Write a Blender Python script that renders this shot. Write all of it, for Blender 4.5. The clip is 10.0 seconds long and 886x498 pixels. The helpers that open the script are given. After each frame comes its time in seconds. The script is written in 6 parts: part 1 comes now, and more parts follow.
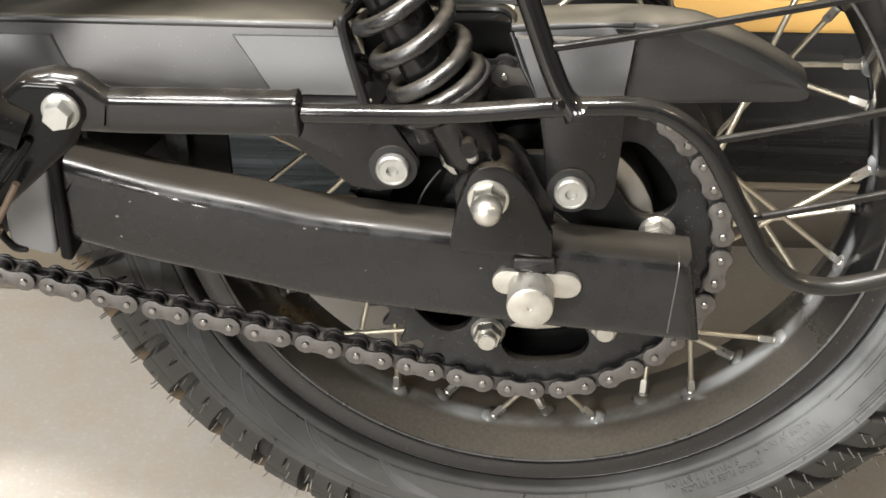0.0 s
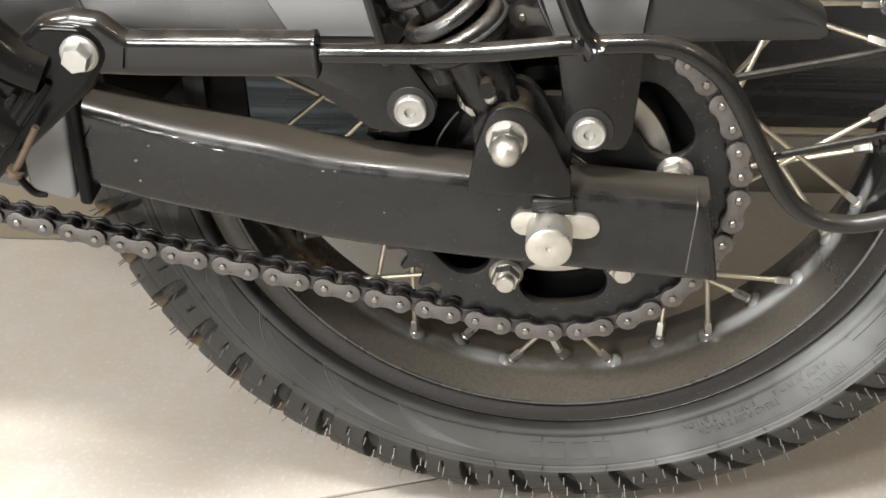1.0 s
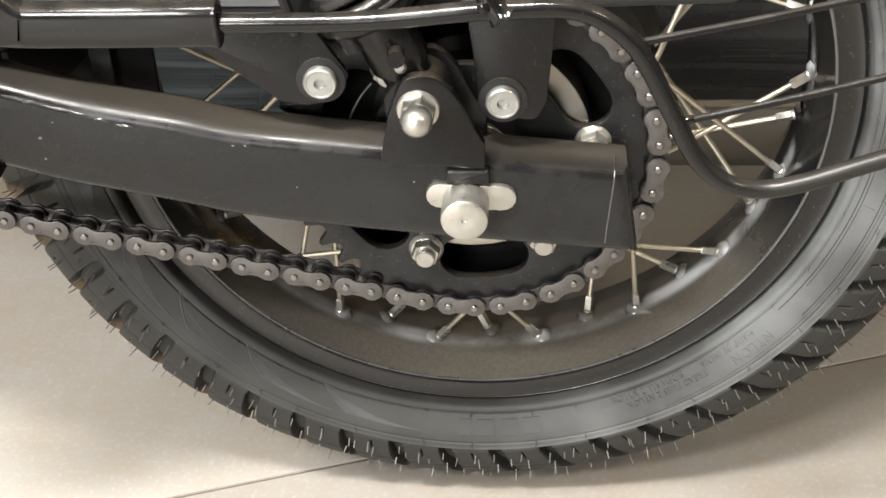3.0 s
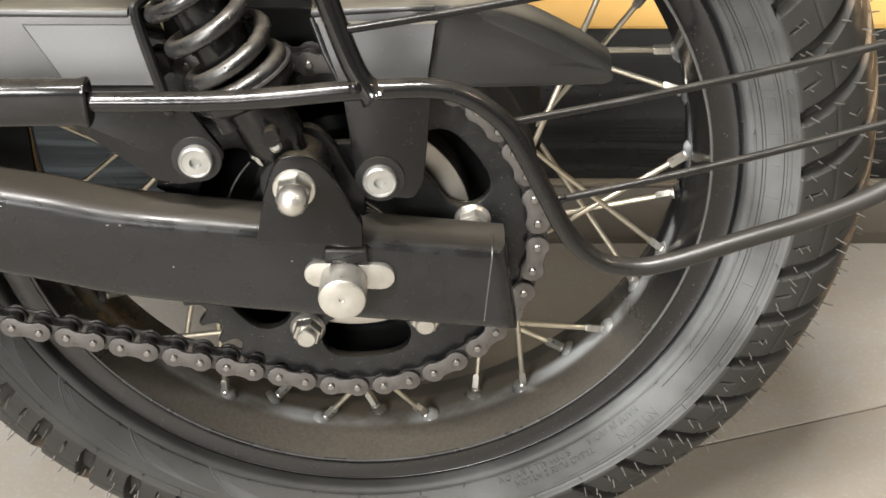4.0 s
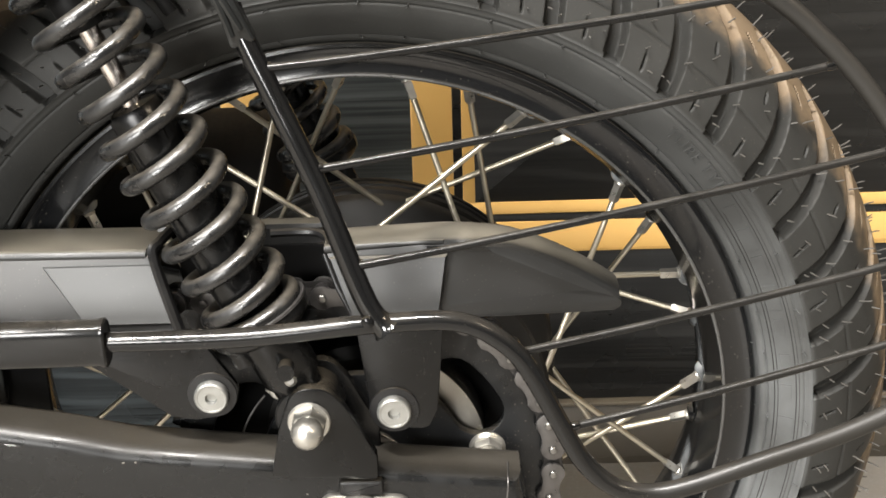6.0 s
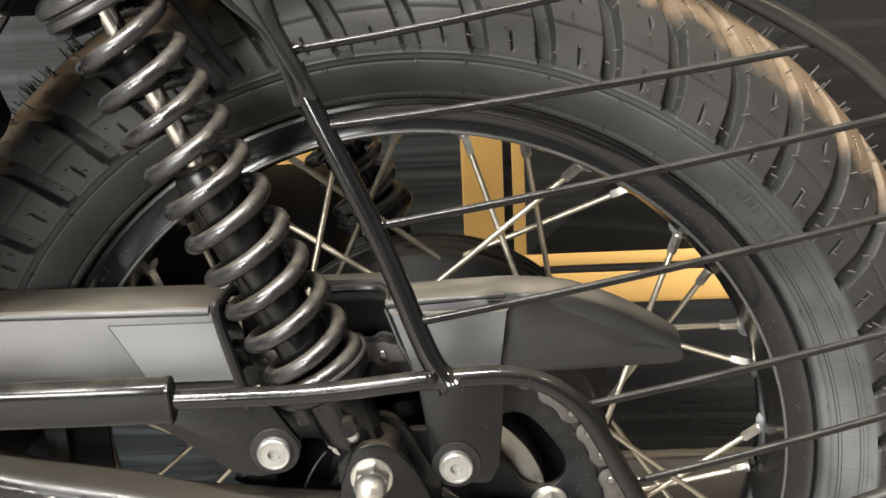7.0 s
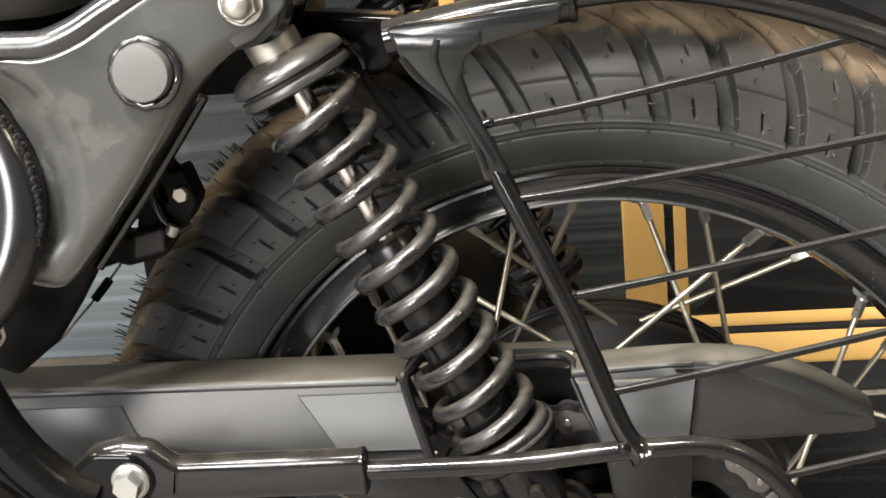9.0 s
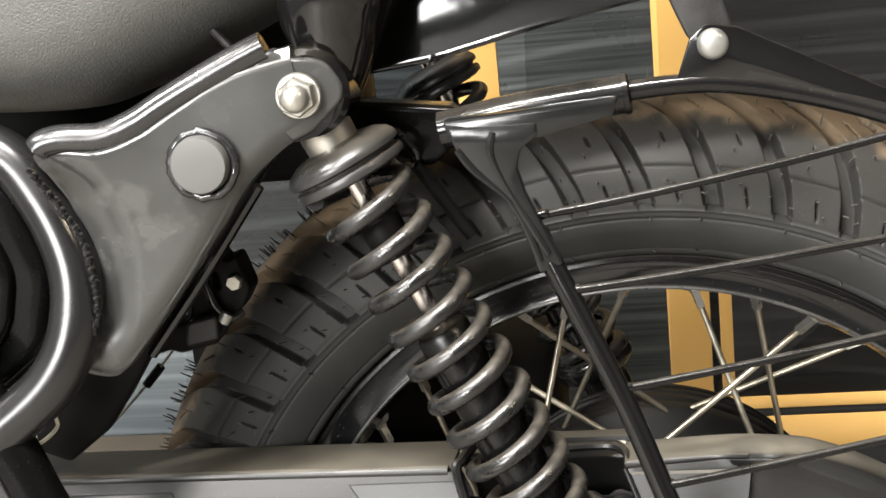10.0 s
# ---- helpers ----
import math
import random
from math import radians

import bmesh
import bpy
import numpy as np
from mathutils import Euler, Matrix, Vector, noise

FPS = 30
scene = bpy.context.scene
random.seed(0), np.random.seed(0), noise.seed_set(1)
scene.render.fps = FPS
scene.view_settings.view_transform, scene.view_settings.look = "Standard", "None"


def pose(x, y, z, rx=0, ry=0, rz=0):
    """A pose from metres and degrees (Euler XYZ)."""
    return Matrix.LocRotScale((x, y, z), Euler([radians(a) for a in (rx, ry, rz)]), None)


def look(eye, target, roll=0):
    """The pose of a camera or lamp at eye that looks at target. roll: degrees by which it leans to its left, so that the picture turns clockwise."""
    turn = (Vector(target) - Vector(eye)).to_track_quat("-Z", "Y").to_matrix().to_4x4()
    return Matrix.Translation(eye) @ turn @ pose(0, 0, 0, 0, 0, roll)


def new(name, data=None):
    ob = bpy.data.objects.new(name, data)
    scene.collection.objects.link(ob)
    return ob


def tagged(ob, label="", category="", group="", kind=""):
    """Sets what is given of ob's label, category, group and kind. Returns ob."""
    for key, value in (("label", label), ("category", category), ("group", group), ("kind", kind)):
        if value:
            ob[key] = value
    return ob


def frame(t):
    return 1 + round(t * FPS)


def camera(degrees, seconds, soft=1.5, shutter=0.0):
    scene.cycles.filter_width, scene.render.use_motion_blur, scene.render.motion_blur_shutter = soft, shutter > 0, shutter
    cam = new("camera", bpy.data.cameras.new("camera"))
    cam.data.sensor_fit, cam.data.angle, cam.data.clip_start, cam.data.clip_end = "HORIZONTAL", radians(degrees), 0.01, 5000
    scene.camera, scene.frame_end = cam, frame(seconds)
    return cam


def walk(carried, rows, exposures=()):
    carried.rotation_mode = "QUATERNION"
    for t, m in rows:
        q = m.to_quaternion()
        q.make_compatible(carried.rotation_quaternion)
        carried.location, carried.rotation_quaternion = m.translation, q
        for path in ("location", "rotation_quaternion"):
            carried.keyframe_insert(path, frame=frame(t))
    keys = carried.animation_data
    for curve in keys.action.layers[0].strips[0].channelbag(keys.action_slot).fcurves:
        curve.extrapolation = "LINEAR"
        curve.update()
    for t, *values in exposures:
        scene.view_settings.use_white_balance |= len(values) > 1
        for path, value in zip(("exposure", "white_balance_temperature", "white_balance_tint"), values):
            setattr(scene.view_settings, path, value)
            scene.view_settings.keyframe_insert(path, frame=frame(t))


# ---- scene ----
cam = camera(35.93, 10.0, soft=1.6)
PATH = [
    (0, (0.0167, -0.7373, 0.7367), (-0.0490, -0.1114, 0.3288), -1.60),
    (0.5, (0.0146, -0.7383, 0.7325), (-0.0488, -0.1202, 0.3124), -1.76),
    (1, (0.0121, -0.7429, 0.7316), (-0.0581, -0.1312, 0.3034), -2.33),
    (1.5, (0.0137, -0.7434, 0.7322), (-0.0670, -0.1368, 0.2985), -3.00),
    (2, (0.0135, -0.7418, 0.7306), (-0.0643, -0.1393, 0.2908), -2.75),
    (2.2, (0.0163, -0.7430, 0.7269), (-0.0592, -0.1396, 0.2879), -2.67),
    (3.3, (0.0380, -0.7325, 0.7172), (0.0093, -0.1130, 0.2842), -1.28),
    (3.5, (0.0400, -0.7343, 0.7171), (0.0250, -0.1145, 0.2950), -0.44),
    (4, (0.0531, -0.7321, 0.7167), (0.0525, -0.0979, 0.3164), -0.05),
    (4.5, (0.0550, -0.7302, 0.7199), (0.0631, -0.0795, 0.3472), -0.05),
    (5, (0.0540, -0.7323, 0.7214), (0.0646, -0.0657, 0.3779), -0.49),
    (5.5, (0.0565, -0.7347, 0.7238), (0.0586, -0.0547, 0.4073), -1.12),
    (7, (0.0436, -0.7370, 0.7294), (0.0159, -0.0375, 0.4605), -3.06),
    (7.5, (0.0412, -0.7379, 0.7293), (-0.0053, -0.0360, 0.4691), -3.91),
    (8, (0.0337, -0.7375, 0.7325), (-0.0314, -0.0355, 0.4765), -4.57),
    (8.5, (0.0283, -0.7383, 0.7354), (-0.0542, -0.0358, 0.4861), -5.18),
    (9, (0.0169, -0.7406, 0.7408), (-0.0807, -0.0355, 0.5045), -5.66),
    (9.5, (0.0130, -0.7424, 0.7429), (-0.0984, -0.0318, 0.5313), -5.80),
    (10, (0.0077, -0.7387, 0.7518), (-0.1057, -0.0245, 0.5528), -5.86),
]
walk(cam, [(t, look(eye, target, roll)) for t, eye, target, roll in PATH])

# ---- light: a showroom with ceiling panels and a dim surrounding ----
world = bpy.data.worlds.new("world")
scene.world = world
world.use_nodes = True
world.node_tree.nodes["Background"].inputs[0].default_value = (0.9, 0.95, 1.0, 1)
world.node_tree.nodes["Background"].inputs[1].default_value = 0.03


def ceiling_lamp(x, y, w, h, power, color=(1.0, 0.93, 0.82)):
    lamp = bpy.data.lights.new("ceiling_panel_light", "AREA")
    lamp.shape, lamp.size, lamp.size_y, lamp.energy, lamp.color = "RECTANGLE", w, h, power, color
    ob = new("ceiling_panel_light", lamp)
    ob.location = (x, y, 2.88)
    return ob


ceiling_lamp(-2.2, -1.2, 0.7, 0.7, 130, (1.0, 0.965, 0.92))
ceiling_lamp(-0.42, -1.15, 0.90, 0.20, 195, (1.0, 0.965, 0.925))
ceiling_lamp(2.2, -1.6, 0.40, 0.40, 40, (1.0, 0.82, 0.60))
ceiling_lamp(-1.1, -2.3, 0.45, 0.45, 120, (1.0, 0.955, 0.90))
window = bpy.data.lights.new("shop_window_light", "AREA")
window.shape, window.size, window.size_y, window.energy, window.color = "RECTANGLE", 2.0, 1.25, 300, (1.0, 0.985, 0.955)
window_ob = new("shop_window_light", window)
window_ob.matrix_basis = look((-2.05, -4.52, 1.85), (-1.6, 0, 1.1))
scene.view_settings.exposure = 0.48

# ---- materials ----


def mat(name, color, rough=0.5, metal=0.0, vary=0.12, scale=60.0, bump=0.0, bump_scale=400.0, dust=0.0,
        dust_color=(0.20, 0.165, 0.115), rough_vary=0.1, coat=0.0, world_space=False, specks=0.0, spec=0.5, dust_from=0.55, dust_scale=260.0, dust_floor=0.7):
    m = bpy.data.materials.new(name)
    m.use_nodes = True
    nt = m.node_tree
    n, l = nt.nodes, nt.links
    b = n["Principled BSDF"]
    tc = n.new("ShaderNodeTexCoord")
    big = n.new("ShaderNodeTexNoise")
    big.inputs["Scale"].default_value, big.inputs["Detail"].default_value = scale, 6
    where = n.new("ShaderNodeNewGeometry").outputs["Position"] if world_space else tc.outputs["Object"]
    l.new(where, big.inputs["Vector"])
    fine = n.new("ShaderNodeTexNoise")
    fine.inputs["Scale"].default_value, fine.inputs["Detail"].default_value = bump_scale, 3
    l.new(tc.outputs["Object"], fine.inputs["Vector"])
    mix = n.new("ShaderNodeMix")
    mix.data_type = "RGBA"
    c = Vector(color)
    mix.inputs["A"].default_value = (*(c * (1 - vary)), 1)
    mix.inputs["B"].default_value = (*(c * (1 + vary)), 1)
    l.new(big.outputs["Fac"], mix.inputs["Factor"])
    out = mix.outputs["Result"]
    mr = n.new("ShaderNodeMapRange")
    mr.inputs["From Min"].default_value, mr.inputs["From Max"].default_value = 0.3, 0.7
    mr.inputs["To Min"].default_value, mr.inputs["To Max"].default_value = max(0.02, rough - rough_vary), min(1, rough + rough_vary)
    l.new(big.outputs["Fac"], mr.inputs["Value"])
    rough_out = mr.outputs["Result"]
    if dust > 0:
        geo = n.new("ShaderNodeNewGeometry")
        sep = n.new("ShaderNodeSeparateXYZ")
        l.new(geo.outputs["Normal"], sep.inputs[0])
        up = n.new("ShaderNodeMapRange")
        up.inputs["From Min"].default_value, up.inputs["From Max"].default_value = dust_from, 0.98
        up.inputs["To Max"].default_value = dust
        l.new(sep.outputs["Z"], up.inputs["Value"])
        spots = n.new("ShaderNodeMapRange")
        spots.inputs["From Min"].default_value, spots.inputs["From Max"].default_value = 0.35, 0.62
        spots.inputs["To Min"].default_value = dust_floor
        grit = n.new("ShaderNodeTexNoise")
        grit.inputs["Scale"].default_value, grit.inputs["Detail"].default_value = dust_scale, 10
        l.new(tc.outputs["Object"], grit.inputs["Vector"])
        l.new(grit.outputs["Fac"], spots.inputs["Value"])
        mul = n.new("ShaderNodeMath")
        mul.operation = "MULTIPLY"
        l.new(up.outputs["Result"], mul.inputs[0])
        l.new(spots.outputs["Result"], mul.inputs[1])
        dm = n.new("ShaderNodeMix")
        dm.data_type = "RGBA"
        dm.inputs["B"].default_value = (*dust_color, 1)
        l.new(out, dm.inputs["A"])
        l.new(mul.outputs[0], dm.inputs["Factor"])
        out = dm.outputs["Result"]
        rm = n.new("ShaderNodeMix")
        rm.inputs["B"].default_value = 0.85
        l.new(rough_out, rm.inputs["A"])
        l.new(mul.outputs[0], rm.inputs["Factor"])
        rough_out = rm.outputs["Result"]
    if specks > 0:
        vo = n.new("ShaderNodeTexVoronoi")
        vo.inputs["Scale"].default_value = 520.0
        l.new(tc.outputs["Object"], vo.inputs["Vector"])
        spot = n.new("ShaderNodeMapRange")
        spot.inputs["From Min"].default_value, spot.inputs["From Max"].default_value = 0.24, 0.06
        spot.inputs["To Max"].default_value = specks
        l.new(vo.outputs["Distance"], spot.inputs["Value"])
        few = n.new("ShaderNodeSeparateColor")
        l.new(vo.outputs["Color"], few.inputs[0])
        pick = n.new("ShaderNodeMapRange")
        pick.inputs["From Min"].default_value, pick.inputs["From Max"].default_value = 0.62, 0.95
        l.new(few.outputs[0], pick.inputs["Value"])
        mul2 = n.new("ShaderNodeMath")
        mul2.operation = "MULTIPLY"
        l.new(spot.outputs["Result"], mul2.inputs[0])
        l.new(pick.outputs["Result"], mul2.inputs[1])
        sm = n.new("ShaderNodeMix")
        sm.data_type = "RGBA"
        sm.inputs["B"].default_value = (0.30, 0.27, 0.22, 1)
        l.new(out, sm.inputs["A"])
        l.new(mul2.outputs[0], sm.inputs["Factor"])
        out = sm.outputs["Result"]
    l.new(out, b.inputs["Base Color"])
    l.new(rough_out, b.inputs["Roughness"])
    b.inputs["Metallic"].default_value = metal
    b.inputs["Coat Weight"].default_value = coat
    b.inputs["Specular IOR Level"].default_value = spec
    if bump > 0:
        bp = n.new("ShaderNodeBump")
        bp.inputs["Strength"].default_value = bump
        bp.inputs["Distance"].default_value = 0.0006
        l.new(fine.outputs["Fac"], bp.inputs["Height"])
        l.new(bp.outputs["Normal"], b.inputs["Normal"])
    return m


M_PAINT = mat("gloss_black_paint", (0.003, 0.003, 0.003), 0.10, vary=0.3, scale=40, dust=0.08, rough_vary=0.05, bump=0.03, bump_scale=250, specks=0.03, spec=0.42)
M_TAIL = mat("mirror_black_paint", (0.003, 0.003, 0.003), 0.09, vary=0.2, scale=30, bump=0.5, bump_scale=26, rough_vary=0.03, spec=0.45, specks=0.06)
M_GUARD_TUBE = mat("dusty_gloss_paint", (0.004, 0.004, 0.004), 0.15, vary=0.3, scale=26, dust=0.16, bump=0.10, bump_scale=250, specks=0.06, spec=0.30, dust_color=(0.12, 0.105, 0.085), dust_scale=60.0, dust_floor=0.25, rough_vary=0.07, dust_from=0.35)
M_WIRE = mat("dusty_wire_paint", (0.004, 0.004, 0.004), 0.24, vary=0.3, scale=30, dust=0.20, bump=0.15, bump_scale=300, spec=0.28, dust_color=(0.11, 0.098, 0.08), dust_scale=70.0, dust_floor=0.3, rough_vary=0.12, dust_from=0.3)


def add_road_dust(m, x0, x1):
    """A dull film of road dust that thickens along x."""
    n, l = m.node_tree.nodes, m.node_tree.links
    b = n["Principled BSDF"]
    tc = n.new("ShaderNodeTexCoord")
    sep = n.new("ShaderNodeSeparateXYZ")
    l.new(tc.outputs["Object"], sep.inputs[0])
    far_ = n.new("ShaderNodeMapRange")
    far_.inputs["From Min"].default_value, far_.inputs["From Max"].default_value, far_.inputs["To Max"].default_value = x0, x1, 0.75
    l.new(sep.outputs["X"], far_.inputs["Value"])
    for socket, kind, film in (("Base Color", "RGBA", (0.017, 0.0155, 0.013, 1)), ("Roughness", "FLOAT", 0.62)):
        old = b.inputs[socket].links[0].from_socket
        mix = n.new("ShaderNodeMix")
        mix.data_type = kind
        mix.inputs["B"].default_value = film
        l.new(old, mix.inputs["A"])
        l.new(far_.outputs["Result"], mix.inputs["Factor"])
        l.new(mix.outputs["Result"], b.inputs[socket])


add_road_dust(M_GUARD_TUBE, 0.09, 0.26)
add_road_dust(M_WIRE, 0.10, 0.45)
M_ROLLED = mat("rolled_edge_paint", (0.009, 0.009, 0.0095), 0.23, vary=0.2, scale=40, bump=0.05, bump_scale=250, spec=0.6)
M_TUBE = mat("frame_tube_paint", (0.006, 0.006, 0.0062), 0.25, vary=0.2, scale=40, bump=0.04, bump_scale=180, spec=0.48, rough_vary=0.03, specks=0.03)
M_CUP = mat("cast_grey_black", (0.016, 0.0158, 0.0155), 0.32, vary=0.25, scale=60, bump=0.1, bump_scale=700, dust=0.12)
M_CAST = mat("black_casting_paint", (0.0025, 0.0025, 0.0025), 0.16, vary=0.3, scale=40, dust=0.06, bump=0.06, bump_scale=200, specks=0.04, spec=0.10)
M_CHIP = mat("chipped_primer", (0.15, 0.14, 0.125), 0.6, vary=0.3, scale=300)
M_SATIN = mat("satin_black_steel", (0.0036, 0.0036, 0.0036), 0.24, vary=0.25, scale=50, dust=0.12, bump=0.05, bump_scale=700, specks=0.08, spec=0.26)
M_ARM = mat("swingarm_paint", (0.0065, 0.0066, 0.0066), 0.30, rough_vary=0.16, vary=0.25, scale=55, dust=0.24, dust_color=(0.095, 0.082, 0.063), bump=0.10, bump_scale=160, specks=0.08, spec=0.30, dust_scale=900.0, dust_floor=0.75)
M_PLASTIC = mat("dusty_black_plastic", (0.0100, 0.0101, 0.0099), 0.42, vary=0.45, scale=16, dust=0.52, dust_color=(0.155, 0.138, 0.105), bump=0.12, bump_scale=1500, specks=0.12, spec=0.42, dust_from=0.70, dust_scale=40.0, dust_floor=0.72)
# Undusted guard plastic, coloured lighter for the light its facets catch.
M_FACET = mat("facet_lit_plastic", (0.0195, 0.0203, 0.0200), 0.44, vary=0.35, scale=18, bump=0.12, bump_scale=1500, specks=0.08, spec=0.44)
M_PLAIN_PLASTIC = mat("black_plastic", (0.007, 0.007, 0.0072), 0.34, vary=0.2, scale=40, dust=0.1, bump=0.08, bump_scale=900, spec=0.3)
M_GREY_PAINT = mat("frame_black_paint", (0.033, 0.0336, 0.0324), 0.16, vary=0.5, scale=22, bump=0.14, bump_scale=60, specks=0.08, spec=0.38, rough_vary=0.12)


def add_residue(m, color, amount):
    """Dried patches of polish with ragged edges."""
    n, l = m.node_tree.nodes, m.node_tree.links
    b = n["Principled BSDF"]
    old, old_rough = b.inputs["Base Color"].links[0].from_socket, b.inputs["Roughness"].links[0].from_socket
    tc = n.new("ShaderNodeTexCoord")
    spots = []
    for scale, lo, hi in ((95.0, 0.45, 0.58), (21.0, 0.55, 0.61)):
        t = n.new("ShaderNodeTexNoise")
        t.inputs["Scale"].default_value, t.inputs["Detail"].default_value = scale, 8
        l.new(tc.outputs["Object"], t.inputs["Vector"])
        r = n.new("ShaderNodeMapRange")
        r.inputs["From Min"].default_value, r.inputs["From Max"].default_value = lo, hi
        l.new(t.outputs["Fac"], r.inputs["Value"])
        spots.append(r.outputs["Result"])
    f = n.new("ShaderNodeMath")
    f.operation = "MULTIPLY"
    l.new(spots[0], f.inputs[0])
    l.new(spots[1], f.inputs[1])
    g = n.new("ShaderNodeMath")
    g.operation = "MULTIPLY"
    g.inputs[1].default_value = amount
    l.new(f.outputs[0], g.inputs[0])
    x = n.new("ShaderNodeMix")
    x.data_type = "RGBA"
    x.inputs["B"].default_value = (*color, 1)
    l.new(old, x.inputs["A"])
    l.new(g.outputs[0], x.inputs["Factor"])
    l.new(x.outputs["Result"], b.inputs["Base Color"])
    y = n.new("ShaderNodeMix")
    y.inputs["B"].default_value = 0.7
    l.new(old_rough, y.inputs["A"])
    l.new(g.outputs[0], y.inputs["Factor"])
    l.new(y.outputs["Result"], b.inputs["Roughness"])


add_residue(M_GREY_PAINT, (0.11, 0.11, 0.104), 0.20)
M_BRACKET = mat("thick_black_paint", (0.0065, 0.0068, 0.0066), 0.17, vary=0.4, scale=30, bump=0.35, bump_scale=70, spec=0.30, rough_vary=0.08)
M_RUBBER = mat("tyre_rubber", (0.0178, 0.0176, 0.0162), 0.60, vary=0.35, scale=22, bump=0.14, bump_scale=700, specks=0.10, spec=0.20, rough_vary=0.1)
M_RUBBER_PART = mat("rubber_boot", (0.10, 0.102, 0.105), 0.5, vary=0.15, scale=40)
M_HAIR = mat("rubber_hair", (0.060, 0.056, 0.050), 0.55, vary=0.3, scale=60)
M_RIB = mat("ribbed_rubber", (0.042, 0.043, 0.043), 0.55, vary=0.25, scale=60, spec=0.16)
M_MOULD = mat("moulded_rubber", (0.018, 0.0178, 0.0172), 0.55, vary=0.3, scale=60, spec=0.16)
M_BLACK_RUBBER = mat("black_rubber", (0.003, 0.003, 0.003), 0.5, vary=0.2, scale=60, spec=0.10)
M_RIM = mat("rim_black_paint", (0.005, 0.0052, 0.0055), 0.17, vary=0.3, scale=14, dust=0.42, dust_color=(0.185, 0.165, 0.135), bump=0.05, bump_scale=300, specks=0.25, spec=0.45, dust_from=0.30, dust_scale=420.0, dust_floor=0.75)
# Pale metal for the painted highlight on the rim's edge.
M_LIP = mat("rim_edge_highlight", (0.075, 0.075, 0.073), 0.28, 0.5, vary=0.35, scale=30, bump=0.1, bump_scale=500)
M_ZINC = mat("zinc_plated_steel", (0.35, 0.338, 0.308), 0.36, 0.85, vary=0.2, scale=150, bump=0.10, bump_scale=700)
M_BOLT = mat("bright_bolt_steel", (0.27, 0.27, 0.255), 0.42, 0.8, vary=0.25, scale=150, bump=0.08, bump_scale=900)
M_SPOKE = mat("spoke_steel", (0.42, 0.385, 0.31), 0.38, 0.9, vary=0.2, scale=120, rough_vary=0.12)
M_WARM_NIPPLE = mat("warm_nipple_metal", (0.55, 0.36, 0.15), 0.36, 0.9, vary=0.25, scale=200)
M_TARNISH = mat("tarnished_steel", (0.075, 0.055, 0.040), 0.45, 0.7, vary=0.4, scale=120, bump=0.1)
M_CHAIN = mat("chain_steel", (0.10, 0.095, 0.092), 0.36, 0.8, vary=0.35, scale=160, bump=0.12, bump_scale=900)
M_CHAIN_DARK = mat("oily_chain_steel", (0.035, 0.033, 0.032), 0.35, 0.6, vary=0.3, scale=180)
M_PIN = mat("chain_pin_steel", (0.21, 0.205, 0.195), 0.40, 1.0, vary=0.15, scale=300)
M_SPROCKET = mat("sprocket_black", (0.006, 0.0063, 0.0066), 0.34, vary=0.3, scale=60, dust=0.1, bump=0.12, bump_scale=700, specks=0.4, spec=0.3)
M_ALLOY = mat("brushed_alloy", (0.42, 0.40, 0.36), 0.42, 1.0, vary=0.12, scale=40, bump=0.1, bump_scale=600)
M_CHROME = mat("chrome", (0.55, 0.51, 0.48), 0.20, 1.0, vary=0.08, scale=80, rough_vary=0.06)
M_SPRING = mat("spring_black_paint", (0.006, 0.006, 0.006), 0.29, vary=0.35, scale=90, dust=0.30, bump=0.28, bump_scale=520, rough_vary=0.15, spec=0.6, specks=0.10, dust_from=0.45, dust_scale=200.0, dust_floor=0.45, dust_color=(0.15, 0.13, 0.10))
M_HUB = mat("hub_black", (0.005, 0.0046, 0.004), 0.46, vary=0.4, scale=22, dust=0.16, bump=0.15, bump_scale=600, spec=0.3, dust_color=(0.12, 0.10, 0.07))
M_SILENCER = mat("silencer_black", (0.007, 0.006, 0.005), 0.62, vary=0.3, scale=30, dust=0.35, dust_color=(0.11, 0.09, 0.065), spec=0.1)
M_LEATHER = mat("seat_leather", (0.058, 0.058, 0.055), 0.46, vary=0.16, scale=40, bump=0.75, bump_scale=950)
M_YELLOW = mat("yellow_paint", (0.55, 0.335, 0.105), 0.35, vary=0.06, scale=8)
M_WHITE_CAP = mat("grey_plastic_plug", (0.062, 0.062, 0.060), 0.45, vary=0.06, scale=60, bump=0.05)


